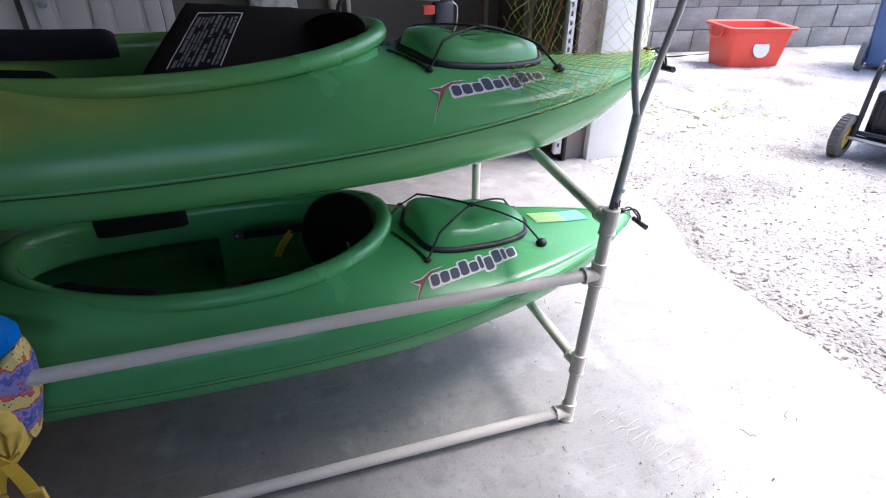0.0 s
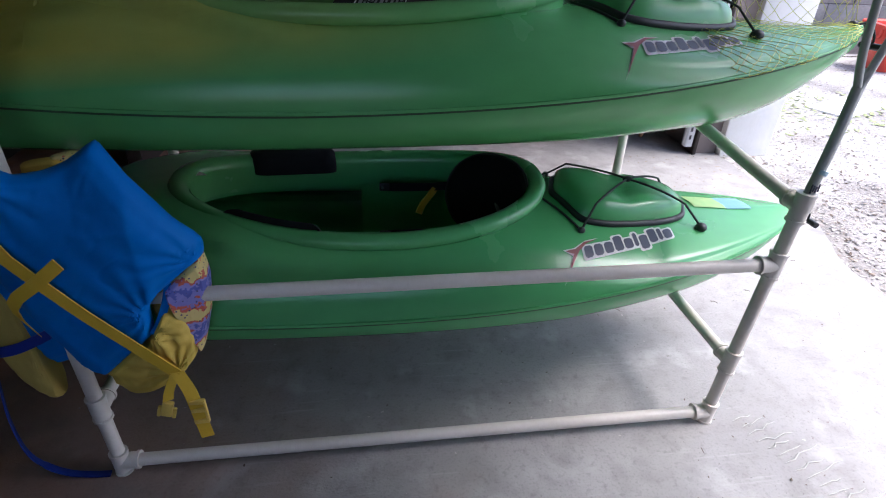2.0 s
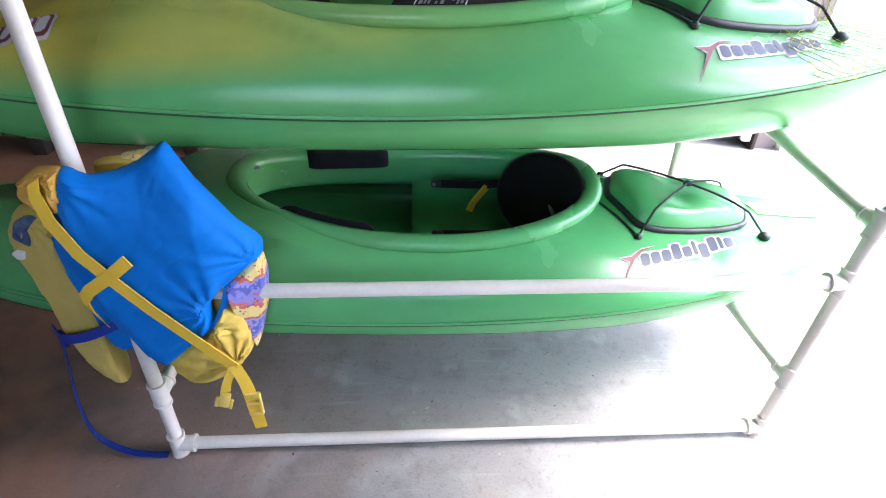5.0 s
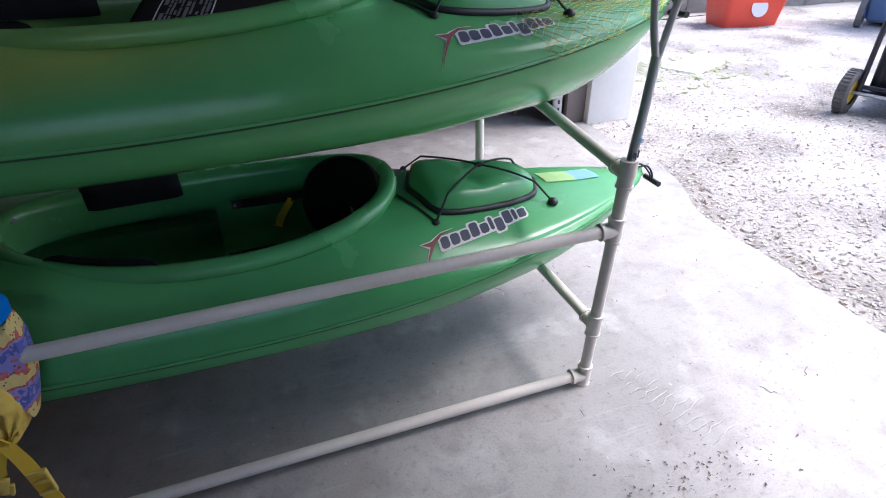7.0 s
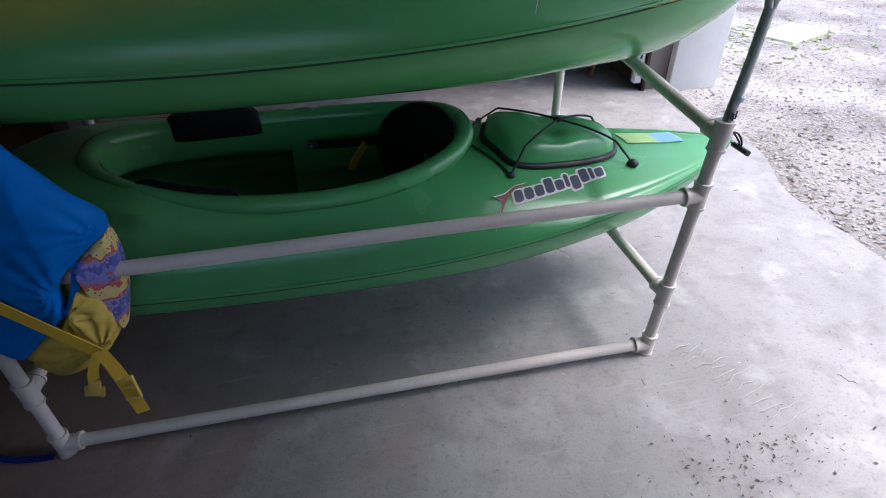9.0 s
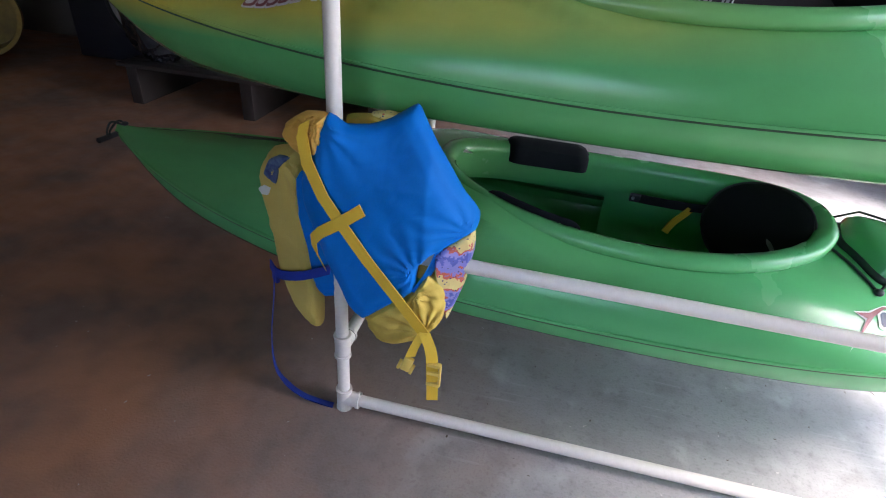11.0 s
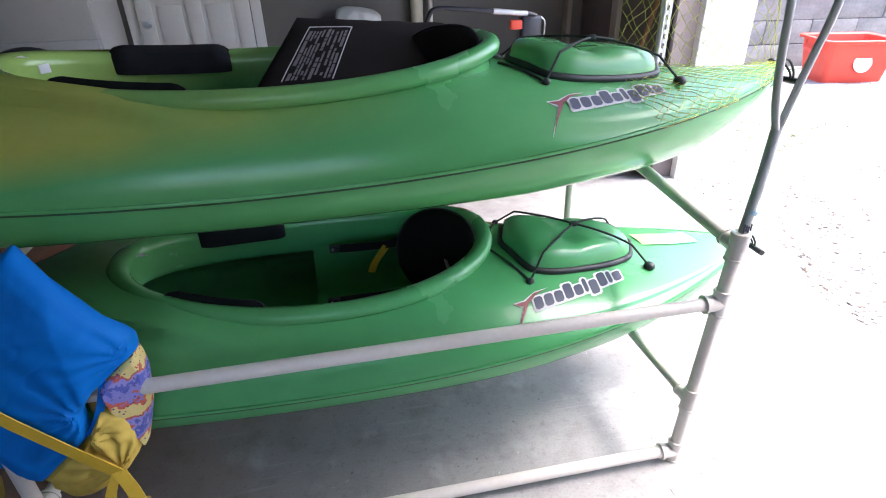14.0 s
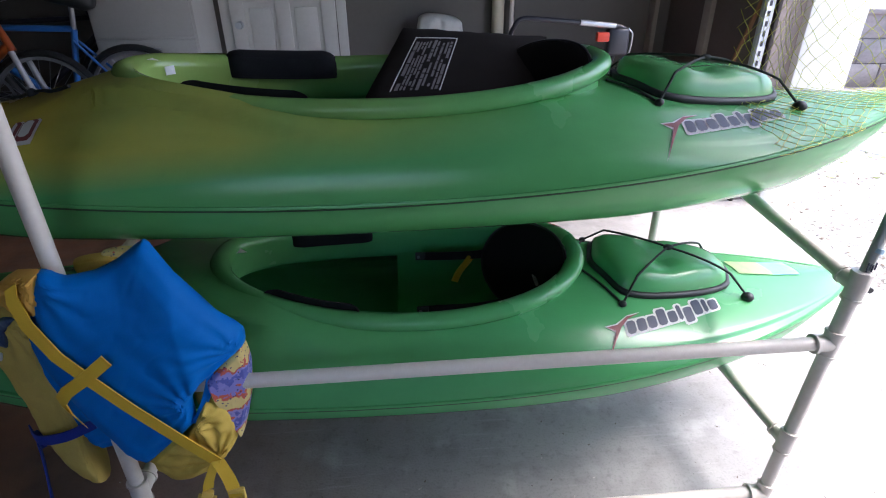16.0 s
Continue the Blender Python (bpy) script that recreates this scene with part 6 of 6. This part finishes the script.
scatter("floor_grit", 120, lambda rr: (-1.5 + 3.5 * rr.random(), -0.9 + 2.0 * rr.random()), PALE_LEAF, 7, "small pale scraps on the concrete floor", 0.004, lambda x, y: 0.0005)
scatter("grass_tufts", 220, lambda rr: (4.4 + rr.gauss(0, 0.35), 3.0 + rr.gauss(0, 0.3)), GRASS, 8, "thin yellow-green grass on the ground", 0.03, ground_height)
scatter("floor_grit", 150, lambda rr: (1.76 + rr.gauss(0, 0.14), -0.40 + rr.gauss(0, 0.06)), DARK_LEAF, 9, "dark droppings scattered on the concrete floor", 0.0042, lambda x, y: 0.0005)
scatter("floor_grit", 900, lambda rr: (1.5 + 1.25 * rr.random(), -0.9 + 1.9 * rr.random()), GREY_CHIP, 10, "fine grey grit on the concrete floor", 0.0026, lambda x, y: 0.0005)


def marks(name, rows, mat, label, width):
    """Short crooked strokes lying on the floor."""
    bm = bmesh.new()
    for x, y, a, ln, sd in rows:
        pts = [(x + ln * f * math.cos(a) + 0.012 * noise.noise((f * 3, sd, 1)), y + ln * f * math.sin(a) + 0.012 * noise.noise((f * 3, sd, 5)), 0.0022) for f in (0, 0.25, 0.5, 0.75, 1)]
        tube(bm, pts, width, 5, taper=[width * 0.4, width, width * 0.9, width, width * 0.3])
    return tagged(mesh_object(name, bm, mat, 80), label, "litter", kind="stuff")


rr = random.Random(17)
marks("twigs", [(1.55 + 1.2 * rr.random(), -0.75 + 1.7 * rr.random(), rr.uniform(0, 6.28), rr.uniform(0.02, 0.06), i) for i in range(14)], DARK_LEAF, "thin dry twigs and stalks on the concrete floor", 0.0010)
MORTAR = surface("pale_mortar_smear", (0.46, 0.45, 0.43), (0.36, 0.35, 0.33), 12, 90, 0.85, bump=0.3)
marks("mortar_smears", [(1.72 + 0.012 * i + 0.02 * rr.random(), -0.02 - 0.026 * i, 0.15 + 0.2 * rr.random(), rr.uniform(0.06, 0.15), 50 + i) for i in range(13)], MORTAR, "pale trowelled mortar streaks on the concrete floor", 0.0022)
